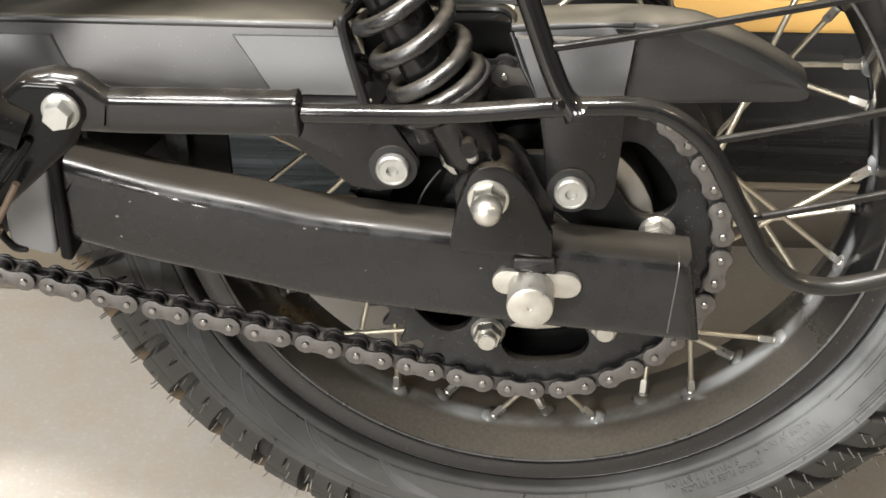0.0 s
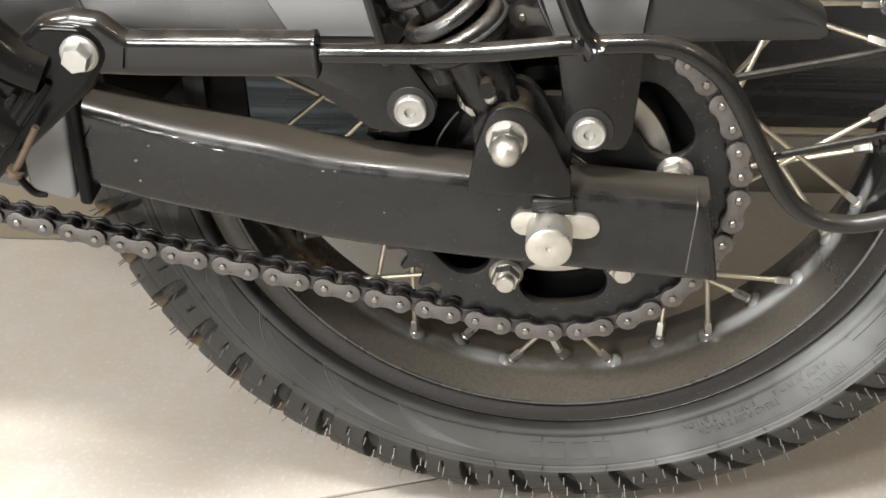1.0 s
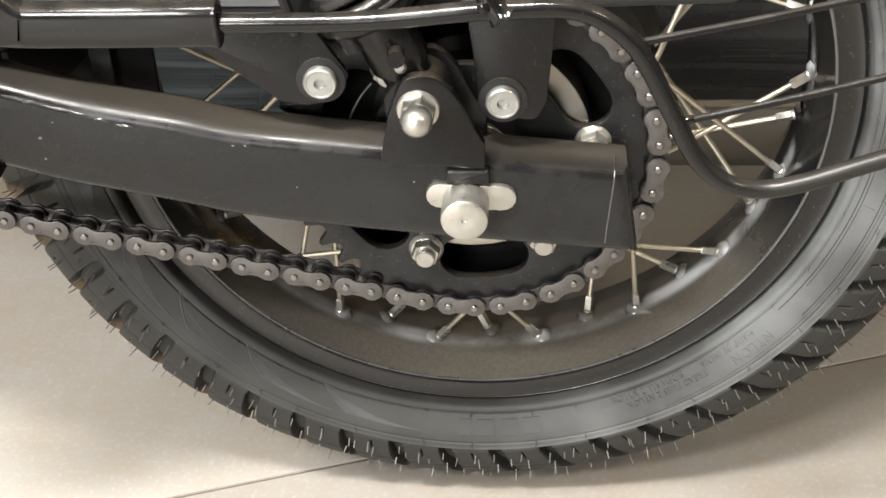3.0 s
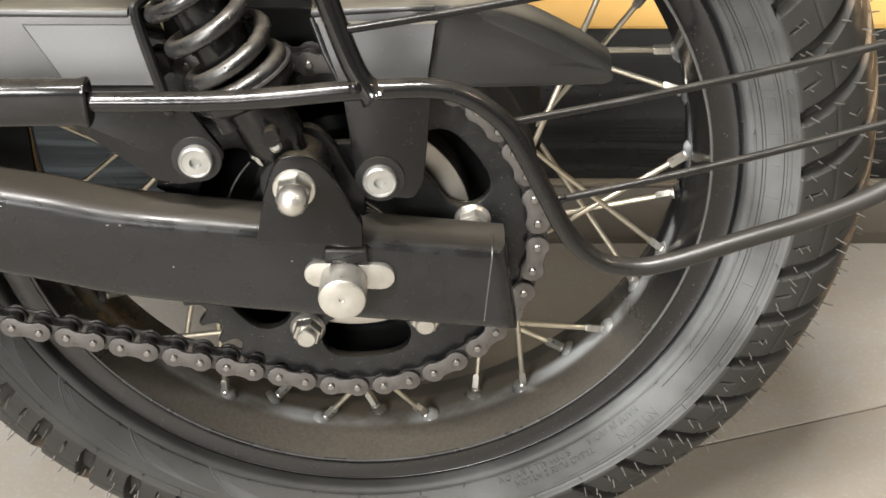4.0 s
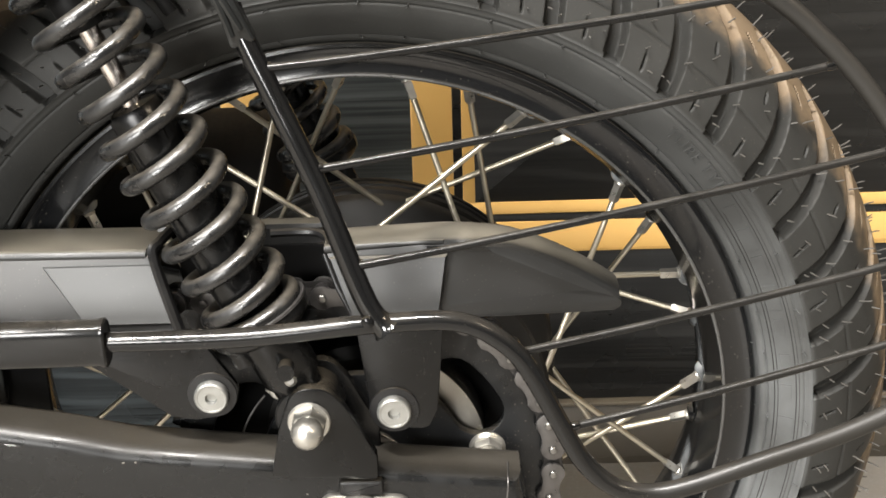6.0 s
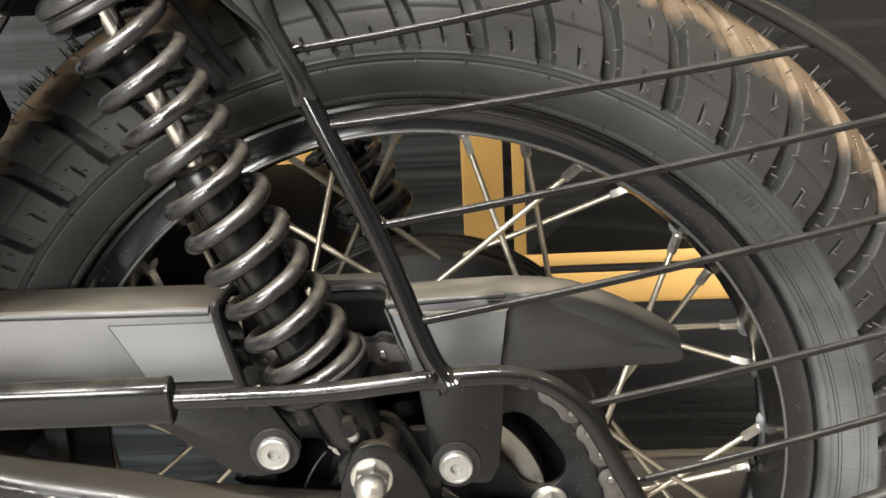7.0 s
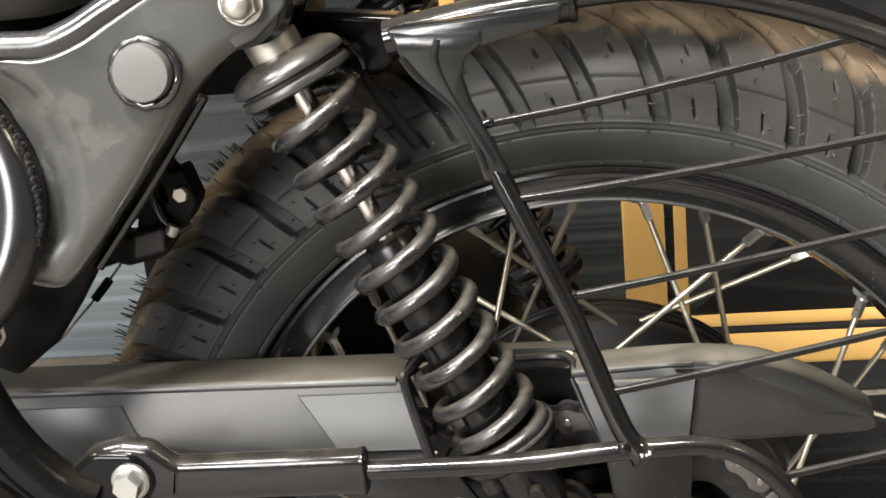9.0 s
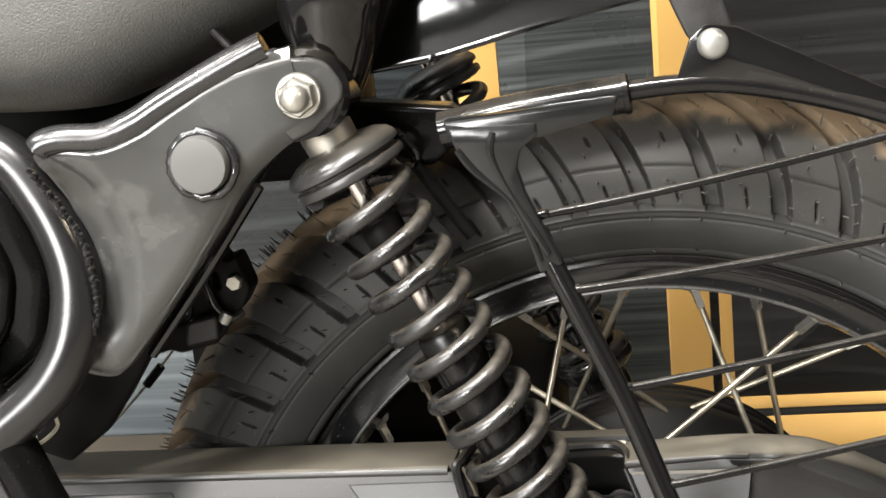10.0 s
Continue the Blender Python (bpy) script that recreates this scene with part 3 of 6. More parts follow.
def tyre_mesh():
    line = spline([(r, w, 0) for r, w in HALF], 24)
    dense = [Vector((p.x, p.y)) for p in line]
    acc = [0.0]
    for a, b in zip(dense[:-1], dense[1:]):
        acc.append(acc[-1] + (b - a).length)
    cut = next(i for i, p in enumerate(dense) if p.x < 0.2590)
    tread_len = acc[cut]
    s_tread = [tread_len * k / 76 for k in range(77)]
    s_side = [tread_len + (acc[-1] - tread_len) * k / 84 for k in range(1, 85)]

    def at(s):
        i = min(max(np.searchsorted(acc, s), 1), len(acc) - 1)
        t = (s - acc[i - 1]) / (acc[i] - acc[i - 1])
        p = dense[i - 1].lerp(dense[i], t)
        d = (dense[i] - dense[i - 1]).normalized()
        return p.x, p.y, -d.y * -1, d.x * -1   # radius, width, and the outward normal in (r, w)

    prof = [(-1, s) for s in reversed(s_side + [])] + [(-1, s) for s in reversed(s_tread)] + [(1, s) for s in s_tread[1::3]] + [(1, s) for s in s_side[::9] + s_side[-1:]]
    nu = PITCHES * PER
    th = np.arange(nu) * 2 * np.pi / nu
    step = 2 * np.pi / PITCHES
    verts = []
    for side, s in prof:
        r, w, nr, nw = at(s)
        v = s / tread_len
        disp = np.zeros(nu)
        if v <= 1.0:
            phase = radians(4.4) + (0.0 if side < 0 else 0.5 * step)
            shift = radians(np.interp(v, (0, 0.1, 0.2, 0.3, 0.4, 0.5, 0.65, 0.8, 1.0), (11.0, 9.5, 7.7, 5.8, 4.2, 3.1, 2.0, 1.0, 0.0)))
            # wide curved grooves from the middle to the shoulder
            slope = 0.6 + 0.4 * min(1, v / 0.5)
            u = ((th - phase - shift + step / 2) % step - step / 2) * r * slope
            width = 0.0047 * np.clip((v - 0.08) / 0.10, 0, 1) * (1.0 if v < 0.97 else 0.8)
            disp -= 0.0085 * soft(np.clip((width - np.abs(u)) / 0.0020 + 0.5, 0, 1)) * (width > 0.0003)
            # short sipes between the grooves
            for vc, lv, off in ((0.90, 0.060, 0.5), (0.55, 0.04, 0.40), (0.30, 0.06, 0.55)):
                if abs(v - vc) < lv:
                    u2 = ((th - phase - shift - off * step + step / 2) % step - step / 2) * r
                    disp -= 0.0030 * soft(np.clip((0.0005 - np.abs(u2)) / 0.0008 + 0.5, 0, 1)) * min(1, (lv - abs(v - vc)) / 0.02)
            # a thin groove running round between the wide ones
            disp -= 0.0011 * soft(min(1, max(0, (0.012 - abs(v - 0.735)) / 0.012))) * np.clip((np.abs(u) - width) / 0.0015, 0, 1)
        else:
            for rc, h, sg in ((0.2318, 0.0010, 0.0014), (0.2343, -0.0009, 0.00045), (0.2583, 0.0005, 0.0010), (0.2538, -0.0006, 0.0006)):
                disp += h * math.exp(-(((r - rc) / sg) ** 2))
        rr, ww = r + disp * nr, (w + disp * nw) * side + WY
        verts.append(np.stack([rr * np.cos(th), np.broadcast_to(ww, th.shape), ZC + rr * np.sin(th)], -1))
    verts = np.concatenate(verts)
    rows = len(prof)
    i, j = np.meshgrid(np.arange(rows - 1), np.arange(nu), indexing="ij")
    k = (j + 1) % nu
    faces = np.stack([i * nu + j, i * nu + k, (i + 1) * nu + k, (i + 1) * nu + j], -1).reshape(-1, 4)
    me = bpy.data.meshes.new("tyre")
    me.vertices.add(len(verts))
    me.vertices.foreach_set("co", verts.ravel())
    me.loops.add(faces.size)
    me.loops.foreach_set("vertex_index", faces.ravel().astype(np.int32))
    me.polygons.add(len(faces))
    me.polygons.foreach_set("loop_start", np.arange(len(faces), dtype=np.int32) * 4)
    me.update(calc_edges=True)
    me.validate()
    return me


def tyre_material():
    """Rubber paler on the waxy sidewall, most at the lower rear to paint its sheen, and tan dirt on the middle band
    that has run on the road.
    """
    m = M_RUBBER
    n, l = m.node_tree.nodes, m.node_tree.links
    b = n["Principled BSDF"]
    old = b.inputs["Base Color"].links[0].from_socket
    tc = n.new("ShaderNodeTexCoord")
    sep = n.new("ShaderNodeSeparateXYZ")
    l.new(tc.outputs["Object"], sep.inputs[0])
    off = n.new("ShaderNodeMath")
    off.operation = "SUBTRACT"
    off.inputs[1].default_value = WY
    l.new(sep.outputs["Y"], off.inputs[0])
    ab = n.new("ShaderNodeMath")
    ab.operation = "ABSOLUTE"
    l.new(off.outputs[0], ab.inputs[0])
    nz = n.new("ShaderNodeTexNoise")
    nz.inputs["Scale"].default_value, nz.inputs["Detail"].default_value = 70, 12
    l.new(tc.outputs["Object"], nz.inputs["Vector"])
    add = n.new("ShaderNodeMath")
    add.operation = "MULTIPLY_ADD"
    add.inputs[1].default_value, add.inputs[2].default_value = 0.030, -0.015
    l.new(nz.outputs["Fac"], add.inputs[0])
    s = n.new("ShaderNodeMath")
    l.new(ab.outputs[0], s.inputs[0])
    l.new(add.outputs[0], s.inputs[1])
    mr = n.new("ShaderNodeMapRange")
    mr.inputs["From Min"].default_value, mr.inputs["From Max"].default_value = 0.025, 0.036
    mr.inputs["To Min"].default_value, mr.inputs["To Max"].default_value = 0.66, 0.02
    l.new(s.outputs[0], mr.inputs["Value"])
    rad = n.new("ShaderNodeVectorMath")
    rad.operation = "DISTANCE"
    flat = n.new("ShaderNodeCombineXYZ")
    l.new(sep.outputs["X"], flat.inputs["X"])
    l.new(sep.outputs["Z"], flat.inputs["Z"])
    l.new(flat.outputs[0], rad.inputs[0])
    rad.inputs[1].default_value = (0, 0, ZC)
    outer = n.new("ShaderNodeMapRange")
    outer.inputs["From Min"].default_value, outer.inputs["From Max"].default_value = 0.2955, 0.3020
    l.new(rad.outputs["Value"], outer.inputs["Value"])
    both = n.new("ShaderNodeMath")
    both.operation = "MULTIPLY"
    l.new(outer.outputs["Result"], both.inputs[0])
    l.new(mr.outputs["Result"], both.inputs[1])
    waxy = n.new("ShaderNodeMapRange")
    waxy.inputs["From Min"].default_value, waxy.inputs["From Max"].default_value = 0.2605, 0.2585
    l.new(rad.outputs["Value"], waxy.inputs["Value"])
    wax_and_sheen = n.new("ShaderNodeMix")
    wax_and_sheen.data_type = "RGBA"
    wax_and_sheen.inputs["B"].default_value = (0.084, 0.087, 0.087, 1)
    l.new(old, wax_and_sheen.inputs["A"])
    cloud = n.new("ShaderNodeTexNoise")
    cloud.inputs["Scale"].default_value, cloud.inputs["Detail"].default_value = 11, 6
    l.new(tc.outputs["Object"], cloud.inputs["Vector"])
    patchy = n.new("ShaderNodeMapRange")
    patchy.inputs["From Min"].default_value, patchy.inputs["From Max"].default_value, patchy.inputs["To Min"].default_value = 0.40, 0.62, 0.35
    l.new(cloud.outputs["Fac"], patchy.inputs["Value"])
    waxed = n.new("ShaderNodeMath")
    waxed.operation = "MULTIPLY"
    l.new(waxy.outputs["Result"], waxed.inputs[0])
    l.new(patchy.outputs["Result"], waxed.inputs[1])
    # Light painted in: the pale film strengthens to the lower rear as sheen.
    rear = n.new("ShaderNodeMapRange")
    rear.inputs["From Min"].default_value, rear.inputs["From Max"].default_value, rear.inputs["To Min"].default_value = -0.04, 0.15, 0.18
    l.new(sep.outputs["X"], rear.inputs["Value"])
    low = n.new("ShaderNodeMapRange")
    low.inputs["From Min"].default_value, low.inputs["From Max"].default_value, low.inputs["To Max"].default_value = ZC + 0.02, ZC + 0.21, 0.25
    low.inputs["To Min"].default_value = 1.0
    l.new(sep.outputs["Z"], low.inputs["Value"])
    sheen_mask = n.new("ShaderNodeMath")
    sheen_mask.operation = "MULTIPLY"
    l.new(rear.outputs["Result"], sheen_mask.inputs[0])
    l.new(low.outputs["Result"], sheen_mask.inputs[1])
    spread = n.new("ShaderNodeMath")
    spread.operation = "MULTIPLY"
    l.new(sheen_mask.outputs[0], spread.inputs[0])
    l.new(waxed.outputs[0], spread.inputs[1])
    l.new(spread.outputs[0], wax_and_sheen.inputs["Factor"])
    old = wax_and_sheen.outputs["Result"]
    mix = n.new("ShaderNodeMix")
    mix.data_type = "RGBA"
    mix.inputs["B"].default_value = (0.165, 0.118, 0.072, 1)
    l.new(old, mix.inputs["A"])
    l.new(both.outputs[0], mix.inputs["Factor"])
    l.new(mix.outputs["Result"], b.inputs["Base Color"])
    return m


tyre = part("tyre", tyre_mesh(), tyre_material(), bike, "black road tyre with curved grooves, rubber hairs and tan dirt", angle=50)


def on_tyre(v, theta, side=-1):
    """A place on the tyre's skin (v: 0 at the crown, 1 at the shoulder) and its outward normal."""
    line = HALF[:7]
    f = v * (len(line) - 1)
    i = min(int(f), len(line) - 2)
    (r0, w0), (r1, w1) = line[i], line[i + 1]
    t = f - i
    r, w = r0 + (r1 - r0) * t, w0 + (w1 - w0) * t
    nr, nw = (w1 - w0), -(r1 - r0)
    k = math.hypot(nr, nw)
    nr, nw = nr / k, nw / k
    radial = Vector((math.cos(theta), 0, math.sin(theta)))
    return radial * r + Vector((0, side * w + WY, ZC)), radial * nr + Vector((0, side * nw, 0))


rng = random.Random(5)
bm = bmesh.new()
for k in range(PITCHES):
    for v, off, side in ((0.10, 0.35, -1), (0.28, 0.75, -1), (0.36, 0.25, -1), (0.50, 0.55, -1), (0.60, 0.9, -1), (0.70, 0.3, -1), (0.82, 0.7, -1),
                         (0.90, 0.25, -1), (0.97, 0.6, -1), (0.94, 0.8, -1), (0.98, 0.1, -1), (0.15, 0.2, 1), (0.4, 0.6, 1), (0.03, 0.1, -1), (0.06, 0.6, 1), (0.10, 0.85, -1)):
        th = (k + off + rng.uniform(-0.12, 0.12)) * 2 * math.pi / PITCHES
        p, nrm = on_tyre(min(0.99, v + rng.uniform(-0.03, 0.03)), th, side)
        if p.z < 0.012:
            continue
        bend = Vector((rng.uniform(-1, 1), rng.uniform(-1, 1), rng.uniform(-1, 1))) * 0.2
        tip = p + (nrm + bend).normalized() * rng.uniform(0.0040, 0.0082)
        mid = p.lerp(tip, 0.5) + nrm * 0.001
        tube(bm, [p - nrm * 0.001, mid, tip], lambda t: 0.00050 - 0.00018 * t, 4)
tagged(part("rubber_hair", bm, M_HAIR, tyre, "thin moulding hairs on new rubber"), kind="stuff")
# darker, longer hairs in small tufts along the crown of the front stretch
bm = bmesh.new()
for k in range(34):
    th0 = radians(112 + 56 * (k + rng.uniform(-0.3, 0.3)) / 34)
    for j in range(rng.choice((2, 3, 3, 4))):
        side = rng.choice((-1, -1, 1))
        p, nrm = on_tyre(rng.uniform(0.02, 0.20), th0 + rng.uniform(-0.014, 0.014), side)
        bend = Vector((rng.uniform(-1, 1), rng.uniform(-1, 1), rng.uniform(-1, 1))) * 0.3
        tip = p + (nrm + bend).normalized() * rng.uniform(0.004, 0.0085)
        mid = p.lerp(tip, 0.5) + bend * 0.002
        tube(bm, [p - nrm * 0.001, mid, tip], lambda t: 0.0005 - 0.0002 * t, 4)
tagged(part("rubber_hair", bm, M_BLACK_RUBBER, tyre, "longer black moulding hairs on the tread"), kind="stuff")


def arc_text(words, radius, start, height, y, parent, name, flip=False, spacing=1.0, depth=0.0011):
    """Raised lettering bent round the wheel; start is the angle of the first letter, in degrees; letters stand away from the axle."""
    cu = bpy.data.curves.new(name, "FONT")
    cu.body, cu.size, cu.extrude, cu.space_character = words, height * 1.4, 0.0, spacing
    ob = bpy.data.objects.new(name, cu)
    scene.collection.objects.link(ob)
    me = bpy.data.meshes.new_from_object(ob)
    bpy.data.objects.remove(ob)
    b = bmesh.new()
    b.from_mesh(me)
    bmesh.ops.remove_doubles(b, verts=b.verts, dist=1e-7)
    r = bmesh.ops.extrude_face_region(b, geom=b.faces[:])
    top = {e for e in r["geom"] if isinstance(e, bmesh.types.BMVert)}
    for vtx in b.verts:
        a = radians(start) - vtx.co.x / radius
        rr = radius + vtx.co.y
        out = side_y(rr) - (depth if vtx in top else -0.0006)
        vtx.co = (rr * math.cos(a), out, ZC + rr * math.sin(a))
    bpy.data.meshes.remove(me)
    return part(name, b, M_RUBBER, parent, 'raised lettering "%s"' % words)


def side_y(r):
    """The near sidewall's place across the wheel at a radius."""
    for (r0, w0), (r1, w1) in zip(HALF[6:-1], HALF[7:]):
        if r1 <= r <= r0:
            return WY - (w0 + (w1 - w0) * (r0 - r) / (r0 - r1))
    return WY - 0.056


arc_text("TUBE TYPE", 0.2440, 46.7, 0.0064, 0, tyre, "lettering", spacing=1.18)
arc_text("MADE IN INDIA", 0.2358, -41.5, 0.0040, 0, tyre, "lettering", spacing=1.1)
arc_text("NYLON", 0.2425, -39.5, 0.0060, 0, tyre, "lettering", spacing=1.2)
arc_text("SIDEWALL 2 NYLON", 0.2358, -55.0, 0.0038, 0, tyre, "lettering", spacing=1.1)
arc_text("TREAD PLIES 2 NYLON", 0.2410, -51.5, 0.0038, 0, tyre, "lettering", spacing=1.1)


def raised(name, outlines, h=0.0008):
    """Flat raised shapes on the near sidewall; outlines in degrees and radius."""
    b = bmesh.new()
    for shape in outlines:
        lo = [Vector((r * math.cos(radians(a)), side_y(r) + 0.0005, ZC + r * math.sin(radians(a)))) for a, r in shape]
        hi = [p + Vector((0, -0.0005 - h, 0)) for p in lo]
        lo, hi = [b.verts.new(p) for p in lo], [b.verts.new(p) for p in hi]
        n = len(shape)
        for k in range(n):
            b.faces.new((lo[k], lo[(k + 1) % n], hi[(k + 1) % n], hi[k]))
        b.faces.new(hi)
    return part(name, b, M_RUBBER, tyre, "plain raised moulding shapes")


# the maker's mark, as plain shapes
def block(a0, a1, r0, r1, steps=5):
    arc = [a0 + (a1 - a0) * k / steps for k in range(steps + 1)]
    return [(a, r0) for a in arc] + [(a, r1) for a in reversed(arc)]


for a0, a1 in ((-93.2, -91.2), (-90.2, -87.4), (-86.2, -83.6), (-82.7, -79.9)):
    raised("moulded_block", [block(a0, a1, 0.2376, 0.2472)], 0.0008)
for a0, a1, r0, r1 in ((31.0, 33.6, 0.2410, 0.2470), (26.4, 29.8, 0.2405, 0.2475), (22.6, 25.4, 0.2415, 0.2470), (17.0, 20.8, 0.2405, 0.2475), (13.2, 15.6, 0.2415, 0.2465),
                       (7.8, 10.2, 0.2415, 0.2465), (3.2, 5.4, 0.2415, 0.2465), (-3.4, 0.4, 0.2405, 0.2475), (-9.0, -6.6, 0.2415, 0.2465), (-17.5, -14.0, 0.2410, 0.2470)):
    raised("moulded_block", [block(a0, a1, r0, r1)], 0.0007)
# thin moulded lines running round the rear of the sidewall
for radius_, a0, a1 in ((0.2380, -36, 40), (0.2398, -30, 33), (0.2492, -34, 36), (0.2510, -60, 44)):
    b = bmesh.new()
    tube(b, [(radius_ * math.cos(a), side_y(radius_) - 0.0001, ZC + radius_ * math.sin(a)) for a in (radians(a0 + (a1 - a0) * k / 60) for k in range(61))], 0.00028, 5)
    part("moulded_line", b, M_MOULD, tyre, "thin moulded line on the sidewall")

# leaf-shaped hatching on the sidewall
for k in range(-3, 4):
    tip = -146.7 + 14.6 * k
    if tip > -110:
        continue
    b = bmesh.new()
    for j in range(13):
        t = j / 12
        line = []
        for i in range(15):
            f = i / 14
            a0, r0 = tip + 6.2 * t, 0.2312 + 0.0145 * t ** 0.8
            a1, r1 = tip + 18.3, 0.2472
            a = a0 + (a1 - a0) * f
            r = r0 + (r1 - r0) * (1 - (1 - f) ** 1.7)
            line.append(Vector((r * math.cos(radians(a)), side_y(r) - 0.0001, ZC + r * math.sin(radians(a)))))
        tube(b, line, 0.00040, 5)
    edge = []
    for i in range(12):
        f = i / 11
        a, r = tip + 6.2 * f, 0.2300 + 0.0160 * f ** 0.75
        edge.append(Vector((r * math.cos(radians(a)), side_y(r) - 0.0002, ZC + r * math.sin(radians(a)))))
    tube(b, edge, 0.0006, 5)
    part("leaf_pattern", b, M_RIB, tyre, "hatched leaf moulding on the sidewall")
b = bmesh.new()
for k in range(40):
    a = radians(9 * k + rng.uniform(-2, 2))
    for r0, r1 in ((0.2290, 0.2345), (0.2530, 0.2545)):
        p = [Vector((r * math.cos(a), side_y(r) - 0.0004, ZC + r * math.sin(a))) for r in (r0, r1)]
        q = p[1] + Vector((rng.uniform(-0.002, 0.002), -0.003, rng.uniform(-0.002, 0.001)))
        tube(b, [p[0], p[1], q], 0.0004, 5)
tagged(part("vent_flash", b, M_RUBBER, tyre, "thin vent flash lines with rubber hairs"), kind="stuff")

# rim, hub and spokes ----------------------------------------------
RIM = [(0.2285, -0.0372), (0.2280, -0.0385), (0.2262, -0.0392), (0.2250, -0.0385), (0.2200, -0.0382), (0.2130, -0.0382), (0.2112, -0.0392), (0.2098, -0.0388), (0.2092, -0.0372), (0.2068, -0.0270), (0.2038, -0.0190),
       (0.2028, -0.0130), (0.2026, 0.0)]
ring = RIM + [(r, -h) for r, h in reversed(RIM[:-1])] + [(0.2240, 0.0330), (0.2140, 0.0290), (0.2075, 0.0), (0.2140, -0.0290), (0.2240, -0.0330)]
bm = bmesh.new()
lathe(bm, ring, (0, WY, ZC), (0, 1, 0), 160, closed=True)


def spoke_ends(n):
    th = radians(10 * n + 1.8)
    side = -1 if n % 2 == 0 else 1
    lean = radians(33) * (1 if n % 4 in (1, 2) else -1)
    a = Vector((0.2022 * math.cos(th), WY + side * 0.0065, ZC + 0.2022 * math.sin(th)))
    b = Vector((0.104 * math.cos(th + lean), WY + side * (0.031 + (0.002 if lean > 0 else -0.002)), ZC + 0.104 * math.sin(th + lean)))
    return a, b


for n in range(36):
    a, b = spoke_ends(n)
    d = (b - a).normalized()
    lathe(bm, [(0.0078, -0.002), (0.0066, 0.0008), (0.0048, 0.0022), (0.0030, 0.0027), (0.0, 0.0027)], a - d * 0.001, d, 14)


def add_haze(m):
    """A ring of dry polish along the line of the spoke nipples."""
    n, l = m.node_tree.nodes, m.node_tree.links
    b = n["Principled BSDF"]
    old = b.inputs["Base Color"].links[0].from_socket
    tc = n.new("ShaderNodeTexCoord")
    sep = n.new("ShaderNodeSeparateXYZ")
    l.new(tc.outputs["Object"], sep.inputs[0])
    d = n.new("ShaderNodeMath")
    d.operation = "ADD"
    d.inputs[1].default_value = 0.006 - WY
    l.new(sep.outputs["Y"], d.inputs[0])
    ab = n.new("ShaderNodeMath")
    ab.operation = "ABSOLUTE"
    l.new(d.outputs[0], ab.inputs[0])
    band = n.new("ShaderNodeMapRange")
    band.interpolation_type = "SMOOTHSTEP"
    band.inputs["From Min"].default_value, band.inputs["From Max"].default_value = 0.0100, 0.002
    l.new(ab.outputs[0], band.inputs["Value"])
    nz = n.new("ShaderNodeTexNoise")
    nz.inputs["Scale"].default_value, nz.inputs["Detail"].default_value = 16, 5
    l.new(tc.outputs["Object"], nz.inputs["Vector"])
    patch = n.new("ShaderNodeMapRange")
    patch.inputs["From Min"].default_value, patch.inputs["From Max"].default_value, patch.inputs["To Max"].default_value = 0.42, 0.62, 0.62
    l.new(nz.outputs["Fac"], patch.inputs["Value"])
    mul = n.new("ShaderNodeMath")
    mul.operation = "MULTIPLY"
    l.new(band.outputs["Result"], mul.inputs[0])
    l.new(patch.outputs["Result"], mul.inputs[1])
    mix = n.new("ShaderNodeMix")
    mix.data_type = "RGBA"
    mix.inputs["B"].default_value = (0.42, 0.44, 0.45, 1)
    l.new(old, mix.inputs["A"])
    l.new(mul.outputs[0], mix.inputs["Factor"])
    l.new(mix.outputs["Result"], b.inputs["Base Color"])


add_haze(M_RIM)
rim = part("rim", bm, M_RIM, bike, "black painted steel wheel rim, dusty inside")
# A bright ring that paints in the highlight on the rim's inner lip.
bm = bmesh.new()
tube(bm, [(0.2106 * math.cos(a), WY - 0.0386, ZC + 0.2106 * math.sin(a)) for a in (2 * math.pi * k / 160 for k in range(160))], 0.00105, 8, closed=True)
part("lip_highlight", bm, M_LIP, rim, "thin pale ring painting the highlight along the rim's edge")

a, b = spoke_ends(0)
length = (b - a).length
bm = bmesh.new()
tube(bm, [(0, 0, 0), (0, 0, length * 0.5), (0, 0, length - 0.003), (0, 0.0022, length)], 0.00175, 10)
me_spoke = bpy.data.meshes.new("spoke")
bm.to_mesh(me_spoke)
bm.free()
bm = bmesh.new()
lathe(bm, [(0.0, -0.002), (0.0033, -0.002), (0.0033, 0.0028), (0.0028, 0.0034)], (0, 0, 0), (0, 0, 1), 14)
lathe(bm, [(0.0030, 0.003), (0.0030, 0.0125), (0.0024, 0.0135), (0.0017, 0.0137)], (0, 0, 0), (0, 0, 1), 4)
me_nipple = bpy.data.meshes.new("nipple")
bm.to_mesh(me_nipple)
bm.free()
for n in range(36):
    a, b = spoke_ends(n)
    q = (b - a).to_track_quat("Z", "Y")
    m = Matrix.Translation(a) @ q.to_matrix().to_4x4()
    o = part("spoke", me_spoke, M_SPOKE, rim, "")
    o.matrix_basis = m
    # Nipple 14 asks for gold metal, standing in for warm light on it.
    o = part("nipple", me_nipple, M_WARM_NIPPLE if n == 14 else M_ZINC, rim, "spoke nipple meant to look warmly lit" if n == 14 else "")
    o.matrix_basis = m @ Matrix.Rotation(0.7 * n, 4, "Z")

